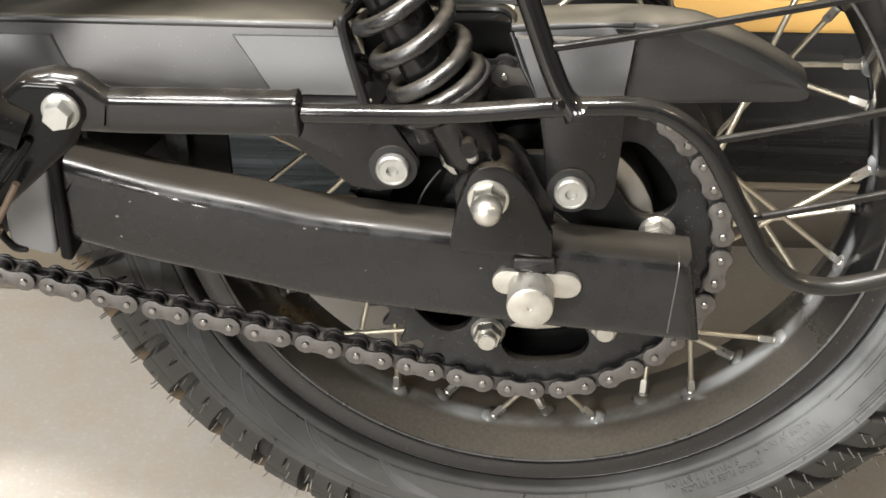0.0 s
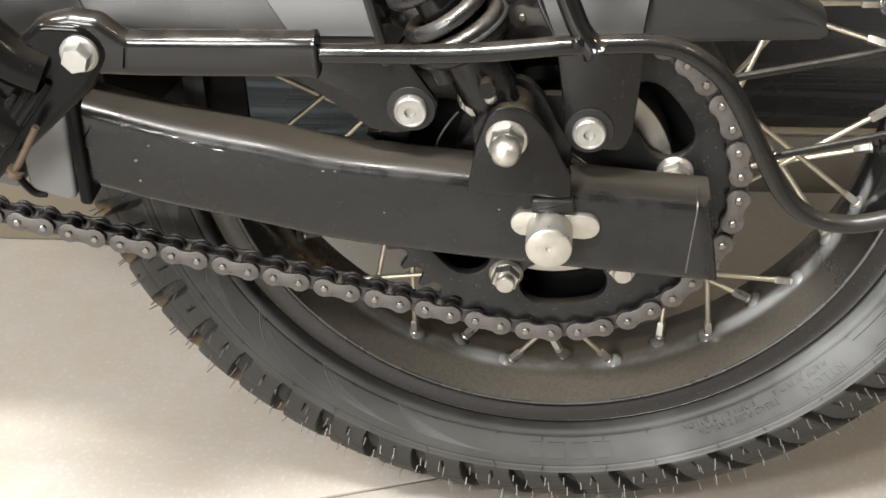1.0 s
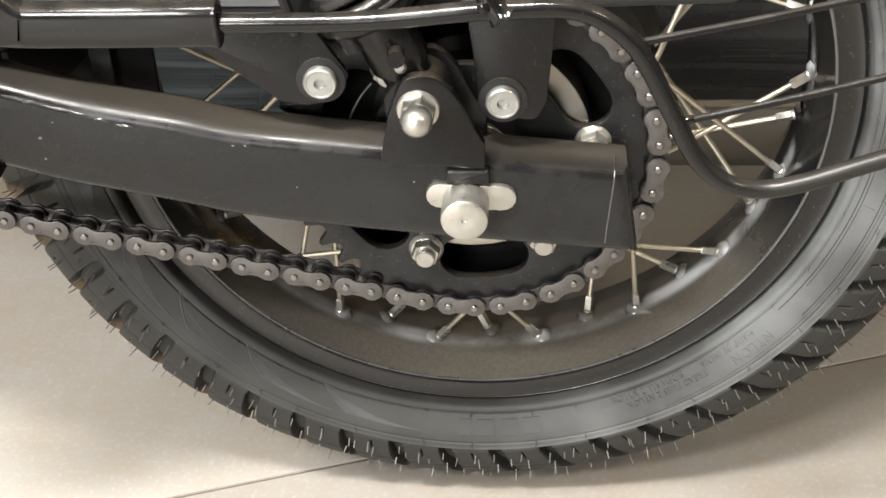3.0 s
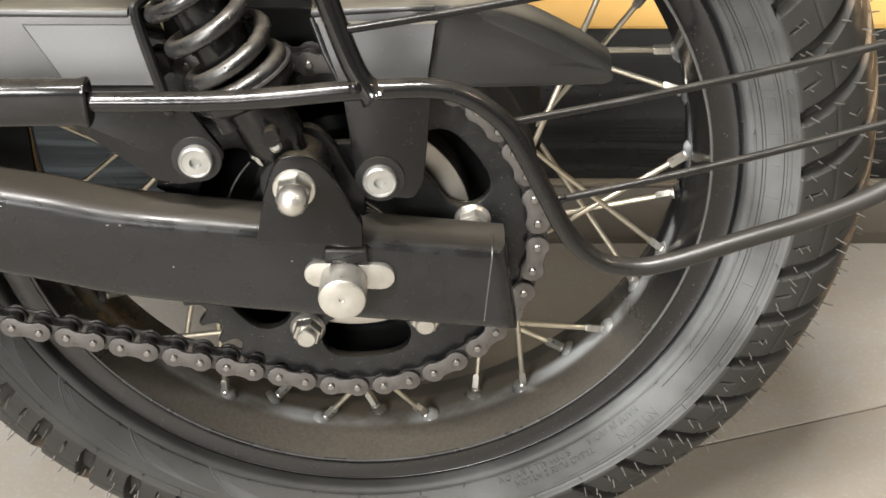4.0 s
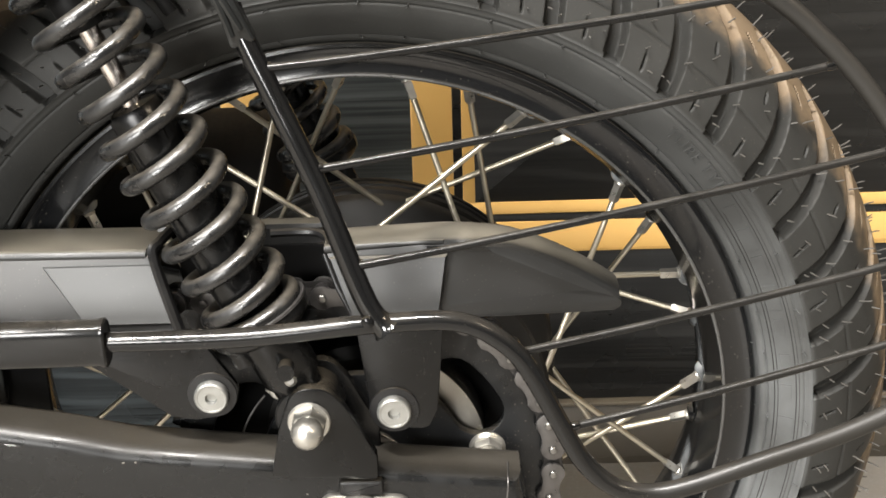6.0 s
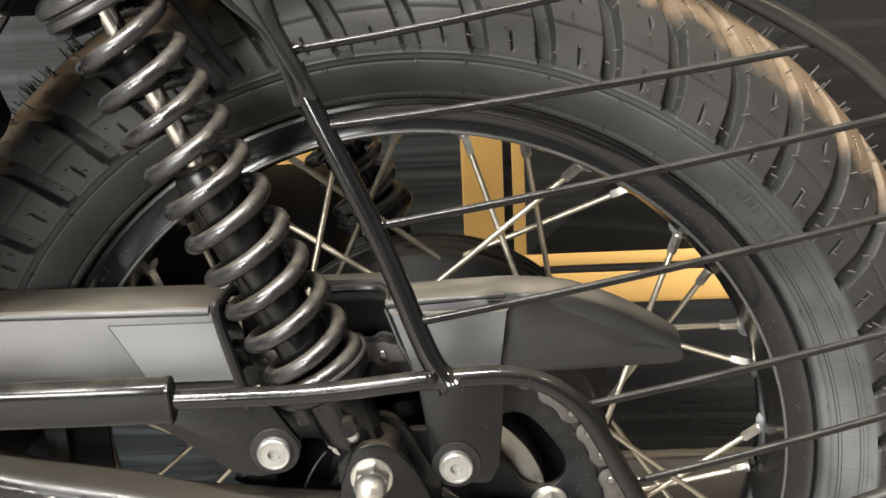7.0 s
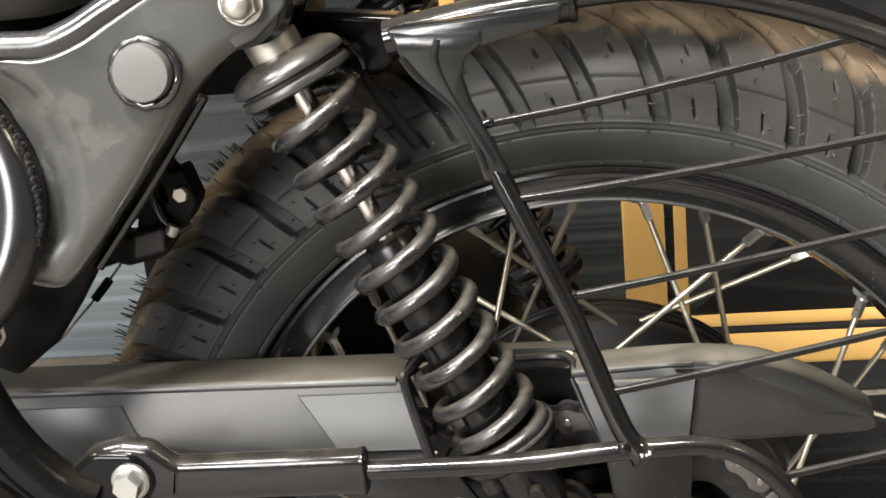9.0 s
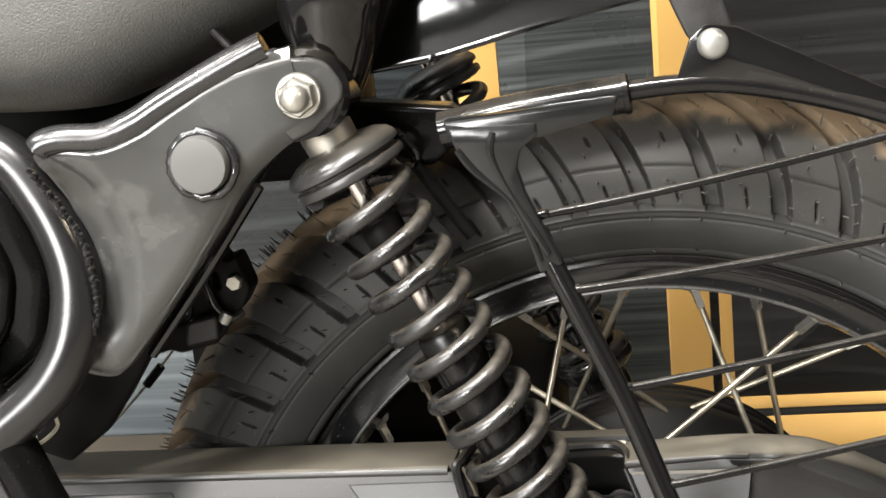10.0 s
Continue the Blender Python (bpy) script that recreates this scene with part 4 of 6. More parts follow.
bm = bmesh.new()
lathe(bm, [(0.012, -0.100), (0.018, -0.098), (0.030, -0.080), (0.045, -0.078), (0.050, -0.058), (0.082, -0.050), (0.092, -0.045), (0.098, -0.040), (0.108, -0.036),
           (0.1095, -0.033), (0.108, -0.028), (0.099, -0.025), (0.0955, -0.020), (0.0955, -0.006), (0.0935, -0.004), (0.0935, 0.004), (0.0955, 0.006),
           (0.0955, 0.016), (0.104, 0.022), (0.1135, 0.026), (0.1155, 0.029), (0.1155, 0.033), (0.1135, 0.035), (0.1135, 0.039), (0.1155, 0.041), (0.1157, 0.046), (0.1140, 0.047), (0.1140, 0.050), (0.1157, 0.051), (0.1155, 0.055), (0.1138, 0.056), (0.1136, 0.059), (0.1150, 0.060), (0.1146, 0.064), (0.1130, 0.068), (0.106, 0.075),
           (0.06, 0.080), (0.03, 0.082), (0.0, 0.082)], (0, WY, ZC), (0, 1, 0), 96)
hub = part("hub", bm, M_HUB, bike, "dusty black drum hub")
def pad(mid, half, r0, r1):
    arc = [radians(mid - half + 2 * half * k / 14) for k in range(15)]
    return [Vector((r1 * math.cos(a), ZC + r1 * math.sin(a))) for a in arc] + [Vector((r0 * math.cos(a), ZC + r0 * math.sin(a))) for a in reversed(arc)]


for mid in (33, -84):
    bm = bmesh.new()
    plate(bm, pad(mid, 27, 0.0545, 0.0692), WY - 0.0800, WY - 0.0570, 0.0010)
    part("carrier_pad", bm, M_ALLOY, hub, "bare machined alloy carrier pad")
bm = bmesh.new()
lathe(bm, [(0.055, -0.056), (0.088, -0.056), (0.0915, -0.060), (0.0930, -0.0815), (0.0945, -0.0820), (0.0955, -0.0810), (0.0960, -0.052), (0.098, -0.040), (0.055, -0.038)], (0, WY, ZC), (0, 1, 0), 96)
part("sprocket_drum", bm, M_BLACK_RUBBER, hub, "black drum cup behind the sprocket")

for r, a0, a1, y in ((0.0700, 138, 168, -0.0818), (0.0275, 0, 180, -0.0905)):
    bm = bmesh.new()
    tube(bm, [(r * math.cos(a), y, ZC + r * math.sin(a)) for a in (radians(a0 + (a1 - a0) * k / 24) for k in range(25))], 0.0006, 6)
    part("turned_edge", bm, M_CHAIN, hub, "bright turned edge of the carrier")

bm = bmesh.new()
tube(bm, [(0.0535, -0.0712, 0.3228), (0.0600, -0.0722, 0.3262), (0.0672, -0.0716, 0.3292)], 0.0026, 10)
box(bm, 0.0560, 0.0660, -0.0735, -0.0690, 0.3225, 0.3262, 0.001)
part("carrier_stop", bm, M_ALLOY, hub, "small alloy stop on the carrier")

# sprocket and chain -------------------------------------------------
TEETH, PITCH = 42, 0.01577
RP = PITCH / 2 / math.sin(math.pi / TEETH)
YCH = -0.0765
PHASE = radians(4.9)
out = []
for k in range(TEETH):
    c = PHASE + k * 2 * math.pi / TEETH
    st = 2 * math.pi / TEETH
    for f, r in ((-0.30, RP - 0.0012), (-0.20, RP - 0.0042), (-0.08, RP - 0.0054), (0.08, RP - 0.0054), (0.20, RP - 0.0042), (0.30, RP - 0.0012),
                 (0.42, RP + 0.0036), (0.58, RP + 0.0036)):
        a = c + f * st
        out.append(Vector((r * math.cos(a), ZC + r * math.sin(a))))


def kidney(mid, half, r0, r1):
    """A curved slot round the axle with round ends."""
    pts, rm, e = [], (r0 + r1) / 2, (r1 - r0) / 2
    for k in range(13):
        a = radians(mid - half + 2 * half * k / 12)
        pts.append(Vector((r0 * math.cos(a), ZC + r0 * math.sin(a))))
    for sgn in (1, -1):
        a = radians(mid + sgn * half)
        c = Vector((rm * math.cos(a), ZC + rm * math.sin(a)))
        for k in range(1, 8):
            g = a + (math.pi - math.pi * k / 8 if sgn > 0 else -math.pi * k / 8)
            pts.append(c + e * Vector((math.cos(g), math.sin(g))))
        if sgn > 0:
            for k in range(13):
                a = radians(mid + half - 2 * half * k / 12)
                pts.append(Vector((r1 * math.cos(a), ZC + r1 * math.sin(a))))
    return pts


bm = bmesh.new()
plate(bm, out, YCH - 0.0032, YCH + 0.0032, 0.0009, [kidney(36 + 60 * k, 9.5, 0.0570, 0.0862) for k in range(6)])
sprocket = part("sprocket", bm, M_SPROCKET, bike, "black steel rear sprocket with kidney-shaped cut-outs")
for k in range(6):
    ang = radians(7.5 + 60 * k)
    x, z = 0.0695 * math.cos(ang), ZC + 0.0695 * math.sin(ang)
    bm = bmesh.new()
    lathe(bm, [(0.0103, 0), (0.0103, -0.0012), (0.0088, -0.0030), (0.006, -0.0034)], (x, YCH - 0.0032, z), segs=28)
    hexhead(bm, x, z, YCH - 0.0115, YCH - 0.005, 0.0088, 0.4 + k)
    lathe(bm, [(0.0058, -0.0105), (0.0058, -0.0150), (0.0050, -0.0160), (0, -0.0162)], (x, YCH, z), segs=20)
    part("sprocket_nut", bm, M_ZINC, sprocket, "bright zinc-plated flanged nut on its stud")

# the way of the chain's pins: on the sprocket, then straight runs forward
pins = []
k_low, k_top = -12, 10
low_dir = Vector((-0.9735, 0.2287))
top_dir = Vector((-0.9999, -0.014))


def pin_at(k):
    if k_low <= k <= k_top:
        a = PHASE + k * 2 * math.pi / TEETH
        return Vector((RP * math.cos(a), ZC + RP * math.sin(a)))
    if k < k_low:
        start = pin_at(k_low)
        n = Vector((-0.2287, -0.9735))
        line = Vector((0, ZC)) + n * RP
        s0 = (start - line).dot(low_dir)
        d = (start - line).dot(n)
        s = s0 + PITCH * (k_low - k) * 0.9995
        return line + low_dir * s + n * max(0.0, d) * 0
    return pin_at(k_top) + top_dir * PITCH * (k - k_top)


def plate_outline(h=0.0069, waist=0.0050):
    pts = []
    for cx, s in ((0.0, -1), (PITCH, 1)):
        for j in range(9):
            a = math.pi / 2 + s * -math.pi * 0 + (math.pi * (0.28 + 1.44 * j / 8) - math.pi / 2 if s < 0 else math.pi * (-0.72 + 1.44 * j / 8) - math.pi / 2)
            pts.append(Vector((cx + h * math.cos(a), h * math.sin(a))))
        pts.append(Vector((PITCH / 2, waist * (-1 if s < 0 else 1))))
    return pts


bm = bmesh.new()
first = pin_at(0)
for k in range(-36, 35):
    p = pin_at(k)
    lathe(bm, [(0.0, -0.0035), (0.0050, -0.0032), (0.0050, 0.0032), (0.0, 0.0035)], (p.x, YCH, p.y), segs=12)
chain = part("chain", bm, M_CHAIN_DARK, bike, "oiled steel drive chain")
meshes = {}
for nm, y0, y1, h in (("outer_plate", -0.0074, -0.0056, 0.0069), ("inner_plate", -0.0046, -0.0030, 0.0068)):
    for s in (1, -1):
        bm = bmesh.new()
        lo, hi = (y0, y1) if s > 0 else (-y1, -y0)
        plate(bm, plate_outline(h), lo, hi, 0.0004)
        bmesh.ops.recalc_face_normals(bm, faces=bm.faces)
        me = bpy.data.meshes.new(nm)
        bm.to_mesh(me)
        bm.free()
        meshes[nm, s] = me
bm = bmesh.new()
lathe(bm, [(0.0, -0.0092), (0.0017, -0.0090), (0.0022, -0.0084), (0.0022, 0.0084), (0.0017, 0.0090), (0.0, 0.0092)], (0, 0, 0), segs=14)
me_pin = bpy.data.meshes.new("pin")
bmesh.ops.recalc_face_normals(bm, faces=bm.faces)
bm.to_mesh(me_pin)
bm.free()
for k in range(-36, 34):
    a, b = pin_at(k), pin_at(k + 1)
    d = b - a
    m = Matrix.Translation((a.x, YCH, a.y)) @ Matrix.Rotation(-math.atan2(d.y, d.x), 4, "Y")
    kind = "outer_plate" if k % 2 == 0 else "inner_plate"
    for s in (1, -1):
        o = part(kind, meshes[kind, s], M_CHAIN if kind == "outer_plate" else M_CHAIN_DARK, chain)
        o.matrix_basis = m
    o = part("pin", me_pin, M_PIN, chain)
    o.matrix_basis = Matrix.Translation((a.x, YCH, a.y))

# swingarm -------------------------------------------------------------
def through2(pts, step=6):
    return [Vector((p.x, p.y)) for p in spline([(x, z, 0) for x, z in pts], step)]


ARM_TOP = [(-0.272, 0.3915), (-0.248, 0.3855), (-0.210, 0.3745), (-0.180, 0.3680), (-0.150, 0.3620), (-0.120, 0.3550), (-0.064, 0.3485), (0.0, 0.3410), (0.0855, 0.3323)]
ARM_LOW = [(-0.272, 0.3380), (-0.247, 0.3310), (-0.217, 0.3220), (-0.186, 0.3150), (-0.155, 0.3080), (-0.124, 0.3005), (-0.066, 0.2925), (0.0, 0.2855), (0.0935, 0.2772)]
bm = bmesh.new()
plate(bm, through2(ARM_LOW) + list(reversed(through2(ARM_TOP))), -0.124, -0.091, 0.0085)
arm = part("swingarm", bm, M_ARM, bike, "gloss black rectangular swingarm with dust and scratches on top")
bm = bmesh.new()
tube(bm, spline([(0.0750, -0.1240, 0.2865), (0.0768, -0.1242, 0.3080), (0.0783, -0.1238, 0.3250), (0.0787, -0.1205, 0.3318), (0.0789, -0.1100, 0.3335)], 5), 0.00045, 6)
part("worn_edge", bm, M_CHAIN, arm, "thin bare metal edge")
# shock mount: two lugs with a rounded top
for y0 in (-0.1325, -0.1015):
    bm = bmesh.new()
    plate(bm, fillet([(-0.0440, 0.3420, 0.002), (0.0110, 0.3385, 0.003), (0.0110, 0.3530, 0.006), (-0.0045, 0.3830, 0.012), (-0.0130, 0.3935, 0.014), (-0.0300, 0.3930, 0.014),
                      (-0.0385, 0.3700, 0.01)], 0.003), y0, y0 + 0.0065, 0.001)
    part("shock_lug", bm, M_SATIN, arm, "satin black steel lug")
# axle: slot washer, adjuster and round-headed axle end
slot = [Vector((0.0030 + (0.0165 if abs(a) < 1.58 else -0.0165) + 0.0076 * math.cos(a), 0.3178 + 0.0076 * math.sin(a) - 0.045 * (0.0165 if abs(a) < 1.58 else -0.0165)))
        for a in [(-math.pi / 2 + math.pi * k / 8) for k in range(9)] + [(math.pi / 2 + 0.01 + math.pi * k / 8) for k in range(9)]]
bm = bmesh.new()
plate(bm, slot, -0.1275, -0.123, 0.0006)
part("slot_washer", bm, M_ZINC, arm, "pale zinc-plated oval washer plate")
bm = bmesh.new()
lathe(bm, [(0.0, -0.1445), (0.0014, -0.1445), (0.0016, -0.1455), (0.0110, -0.1462), (0.0122, -0.1455), (0.0126, -0.1440), (0.0126, -0.1275), (0.0, -0.1275)], (0, 0, ZC), segs=48)
part("axle_head", bm, M_ZINC, arm, "round zinc-plated axle head with a small centre socket")
bm = bmesh.new()
box(bm, -0.010, 0.013, -0.1300, -0.1235, 0.3270, 0.3360, 0.002)
part("adjuster_block", bm, M_PLAIN_PLASTIC, arm)
# rubber seal and boot at the forward end
bm = bmesh.new()
plate(bm, fillet([(-0.2600, 0.3255, 0.003), (-0.2530, 0.3240, 0.003), (-0.2505, 0.3900, 0.003), (-0.2570, 0.3930, 0.003)], 0.004), -0.1285, -0.087, 0.0020)
part("rubber_seal", bm, M_BLACK_RUBBER, arm, "black rubber seal band")
bm = bmesh.new()
plate(bm, fillet([(-0.2880, 0.3330, 0.008), (-0.2620, 0.3250, 0.006), (-0.2580, 0.3930, 0.006), (-0.2860, 0.4010, 0.006)], 0.004), -0.1265, -0.088, 0.0028)
part("pivot_cover", bm, M_RUBBER_PART, arm, "grey-black plastic pivot cover")
bm = bmesh.new()
plate(bm, fillet([(-0.3450, 0.3450, 0.012), (-0.2930, 0.3300, 0.006), (-0.2900, 0.4020, 0.006), (-0.3450, 0.4150, 0.012)], 0.006), -0.1225, -0.080, 0.0028)
part("pivot_housing", bm, M_RUBBER_PART, arm)
bm = bmesh.new()
tube(bm, spline([(-0.2925, -0.124, 0.3990), (-0.2935, -0.126, 0.3500), (-0.2870, -0.126, 0.3325), (-0.2790, -0.125, 0.3300)], 6), 0.0022, 8)
part("seal_lip", bm, M_BLACK_RUBBER, arm)
# chipped paint on the outer face and a scuffed line under the top edge
for x, z, r in ((-0.2252, 0.3521, 0.0011), (-0.2166, 0.3616, 0.0007), (-0.2246, 0.3393, 0.0009), (-0.1224, 0.3476, 0.0008), (-0.1157, 0.3476, 0.0007), (-0.0905, 0.3217, 0.0005), (-0.0274, 0.3254, 0.0006)):
    bm = bmesh.new()
    plate(bm, [Vector((x + r * rng.uniform(0.5, 1.3) * math.cos(a), z + 0.7 * r * rng.uniform(0.5, 1.3) * math.sin(a))) for a in (2 * math.pi * k / 9 for k in range(9))], -0.1243, -0.1236, 0.0001)
    part("paint_chip", bm, M_CHIP, arm, "small pale paint chip")
bm = bmesh.new()
tube(bm, [(x + rng.uniform(-0.0008, 0.0008), -0.1234, z + rng.uniform(-0.0006, 0.0006)) for x, z in through2([(-0.2300, 0.3745), (-0.2060, 0.3680), (-0.1903, 0.3628), (-0.1714, 0.3578)], 8)], lambda t: 0.0007 + 0.0003 * math.sin(31 * t), 6)
part("scuff_line", bm, M_CUP, arm, "dull scuffed line in the paint")
# far side of the swingarm
bm = bmesh.new()
plate(bm, through2(ARM_LOW) + list(reversed(through2(ARM_TOP))), 0.108, 0.140, 0.0085)
part("far_arm", bm, M_ARM, arm)
# inner stay behind the guard
slab("inner_stay", -0.2105, -0.1985, 0.330, 0.402, -0.068, -0.062, M_GREY_PAINT, arm)
# A black sheet added to stand for the dark wheel interior beyond.
slab("dark_gap_sheet", -0.2600, -0.1765, 0.325, 0.402, -0.060, -0.057, M_BLACK_RUBBER, arm, "black sheet added for the dark gap behind the stay")

# chain guard ------------------------------------------------------------
GY = -0.1140


def lean(x, y, z):
    """The guard's side leans back above its foot; behind the mounting tab it turns in towards the wheel and stands slightly undercut."""
    turn = min(1.0, max(0.0, (x - 0.036) / 0.024))
    back = max(0.0, z - 0.418) * (0.34 - 0.49 * turn) + 0.26 * max(0.0, x - 0.048)
    return Vector((x * (1 + back * 1.6), y + back, z - back * 0.43))


def ribbon(bm, pts, y0, y1, thick=0.0022, drop=0.0055):
    """A bent sheet: a line in x and z drawn out from y0 to y1."""
    n = len(pts)
    lower = inset_line(pts, thick)
    rings = [[bm.verts.new(lean(p.x, y, p.y - (drop if y == y1 else 0.0))) for p in line] for line, y in ((pts, y0), (pts, y1), (lower, y1), (lower, y0))]
    for a, b in zip(rings, rings[1:] + rings[:1]):
        for k in range(n - 1):
            bm.faces.new((a[k], a[k + 1], b[k + 1], b[k]))
    for k in (0, n - 1):
        bm.faces.new([r[k] for r in rings])
    return bm


def inset_line(pts, d):
    outl = []
    for i, p in enumerate(pts):
        e = pts[min(i + 1, len(pts) - 1)] - pts[max(i - 1, 0)]
        outl.append(p + Vector((e.y, -e.x)).normalized() * d)
    return outl


bm = bmesh.new()
plate(bm, fillet([(-0.420, 0.4040), (-0.0790, 0.4040), (-0.0845, 0.4190), (-0.0950, 0.4590, 0.005), (-0.102, 0.4605, 0.003), (-0.420, 0.4630)], 0.001), GY, GY + 0.003, 0.0012, place=lean)
ribbon(bm, through2([(-0.420, 0.4630), (-0.25, 0.4620), (-0.1000, 0.4605)], 3), GY + 0.001, -0.062, 0.0025)
tube(bm, [lean(-0.420, GY + 0.0026, 0.4622), lean(-0.25, GY + 0.0026, 0.4615), lean(-0.1010, GY + 0.0026, 0.4600)], 0.0032, 10)
guard = part("chain_guard", bm, M_PLASTIC, bike, "matt black plastic chain guard, dusty on top")
# tail: a flat side under a soft crease, and a dusty top running down to a blunt nose
crease = through2([(-0.012, 0.4605), (0.020, 0.4622), (0.0485, 0.4628), (0.0752, 0.4606), (0.0880, 0.4571), (0.1009, 0.4517), (0.1139, 0.4444), (0.1258, 0.4365), (0.1340, 0.4300)], 5)
bm = bmesh.new()
plate(bm, crease + [Vector(p) for p in ((0.1358, 0.4270), (0.1350, 0.4240), (0.1315, 0.4224), (0.1202, 0.4219), (0.0737, 0.4212), (0.0470, 0.4215))]
      + [Vector((0.0020, 0.4200)), Vector((-0.0060, 0.4400))], GY, GY + 0.003, 0.0010, place=lean)
rows_ = []
for y, rise, push in ((GY + 0.0004, -0.0002, 0.0), (GY + 0.0012, 0.0012, 0.0004), (GY + 0.0040, 0.0020, 0.0006), (GY + 0.0110, 0.0026, 0.0010), (GY + 0.0240, 0.0010, 0.0012), (GY + 0.0345, -0.0022, 0.0012),
                      (GY + 0.0345, -0.0050, 0.0010), (GY + 0.0110, -0.0012, 0.0), (GY + 0.0030, -0.0050, 0.0)):
    rows_.append([bm.verts.new(lean(p.x + push * soft(max(0.0, min(1.0, (p.x - 0.09) / 0.045))), y, p.y + rise)) for p in crease])
for a, b in zip(rows_, rows_[1:] + rows_[:1]):
    for k in range(len(crease) - 1):
        bm.faces.new((a[k], a[k + 1], b[k + 1], b[k]))
for k in (0, len(crease) - 1):
    bm.faces.new([r[k] for r in rows_])
tail = part("guard_tail", bm, M_PLASTIC, guard, "tapering tail of the chain guard", angle=50)
bm = bmesh.new()
tube(bm, [lean(p.x, GY + 0.0012, p.y + 0.0004) for p in crease if p.x < 0.050], lambda t: 0.0026 - 0.0012 * t, 10)
part("rolled_bead", bm, M_PLASTIC, guard)
# The tail's lower tab, split off in a darker colour for its shade.
bm = bmesh.new()
plate(bm, fillet([(0.0468, 0.4260), (0.0455, 0.4000), (0.0425, 0.3680, 0.004), (0.0375, 0.3570, 0.006), (0.0110, 0.3590, 0.009), (0.0075, 0.3700, 0.004), (0.0020, 0.4200, 0.002), (0.0012, 0.4260)], 0.001),
      GY + 0.0006, GY + 0.0036, 0.0008)
part("mounting_tab", bm, M_SATIN, guard, "lower tab of the guard tail, coloured dark for its shade")
bm = bmesh.new()
plate(bm, fillet([(-0.150, 0.4120), (-0.0960, 0.3690, 0.006), (-0.0830, 0.3665, 0.012), (-0.0640, 0.3700, 0.012), (-0.0590, 0.3850, 0.010), (-0.0760, 0.4120)], 0.002), GY - 0.001, GY + 0.003, 0.001)
part("mounting_tab", bm, M_SATIN, guard, "pointed satin black mounting tab")
# a plain black plate added to keep the recess behind the spring dark
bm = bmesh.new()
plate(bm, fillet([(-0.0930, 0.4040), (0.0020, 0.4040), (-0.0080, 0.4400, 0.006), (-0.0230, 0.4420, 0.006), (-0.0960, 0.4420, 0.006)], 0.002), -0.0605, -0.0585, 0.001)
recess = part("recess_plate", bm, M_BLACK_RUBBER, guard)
bm = bmesh.new()
tube(bm, spline([(-0.0845, GY - 0.001, 0.4080), (-0.0955, GY - 0.001, 0.4580), (-0.0935, GY + 0.004, 0.4655), (-0.0860, -0.09, 0.4680)], 6), 0.0028, 8)
part("recess_edge", bm, M_PLAIN_PLASTIC, guard)
bm = bmesh.new()
tube(bm, spline([(-0.0420, -0.0770, 0.4555), (-0.0200, -0.0770, 0.4555), (-0.0120, -0.0850, 0.4550), (-0.0105, -0.0980, 0.4535)], 6), 0.0024, 8)
part("recess_edge", bm, M_PLAIN_PLASTIC, guard)


bm = bmesh.new()
tube(bm, [lean(0.0030, GY - 0.0004, 0.4200), lean(-0.0060, GY - 0.0004, 0.4400), lean(-0.0122, GY - 0.0002, 0.4590)], 0.0013, 10)
part("recess_edge", bm, M_PLAIN_PLASTIC, guard)


bm = bmesh.new()
ribbon(bm, through2([(-0.1020, 0.4605), (-0.0560, 0.4605), (-0.0080, 0.4605)], 3), -0.0760, -0.0600, 0.0025, 0.0030)
part("guard_bridge", bm, M_PLASTIC, guard, "narrow top of the chain guard behind the spring")


def wedge(quad, proud, y, material=M_FACET):
    """A raised facet; quad and proud go lower left, lower right, upper right, upper left."""
    bm = bmesh.new()
    rim_ = [bm.verts.new(lean(x, y, z)) for x, z in quad]
    cx, cz = sum(p[0] for p in quad) / 4, sum(p[1] for p in quad) / 4
    top_ = [bm.verts.new(lean(x + (cx - x) * 0.05, y - d, z + (cz - z) * 0.05)) for (x, z), d in zip(quad, proud)]
    for k in range(4):
        bm.faces.new((rim_[k], rim_[(k + 1) % 4], top_[(k + 1) % 4], top_[k]))
    bm.faces.new(top_)
    return part("raised_facet", bm, material, guard, "raised slanting facet of the chain guard", angle=12)


wedge([(-0.1340, 0.4235), (-0.0860, 0.4235), (-0.0960, 0.4560), (-0.1535, 0.4560)], (0.0036, 0.0036, 0.0013, 0.0013), GY + 0.0005)
wedge([(0.0006, 0.4235), (0.0455, 0.4245), (0.0500, 0.4570), (-0.0108, 0.4570)], (0.0034, 0.0050, 0.0026, 0.0014), GY + 0.0005, M_PLASTIC)
wedge([(-0.300, 0.4140), (-0.2300, 0.4140), (-0.2460, 0.4550), (-0.330, 0.4550)], (0.0010, 0.0028, 0.0016, 0.0010), GY + 0.0005)
for x, z, y in ((-0.0738, 0.3818, GY - 0.0012), (0.0200, 0.3695, GY)):
    bm = bmesh.new()
    lathe(bm, [(0.0092, 0.0), (0.0092, -0.0010), (0.0128, -0.0006), (0.0132, 0.0012)], (x, y, z), segs=32)
    part("washer_ring", bm, M_PLAIN_PLASTIC, guard)
    socket_bolt("guard_bolt", x, z, y - 0.0004, 0.0088, guard)

# shock absorber -----------------------------------------------------------
E1, E2 = Vector((-0.0234, -0.1130, 0.3724)), Vector((-0.1504, -0.1130, 0.6584))
AX = (E2 - E1).normalized()


def shock_mesh(profile, segs=32):
    return lathe(bmesh.new(), profile, E1, AX, segs)


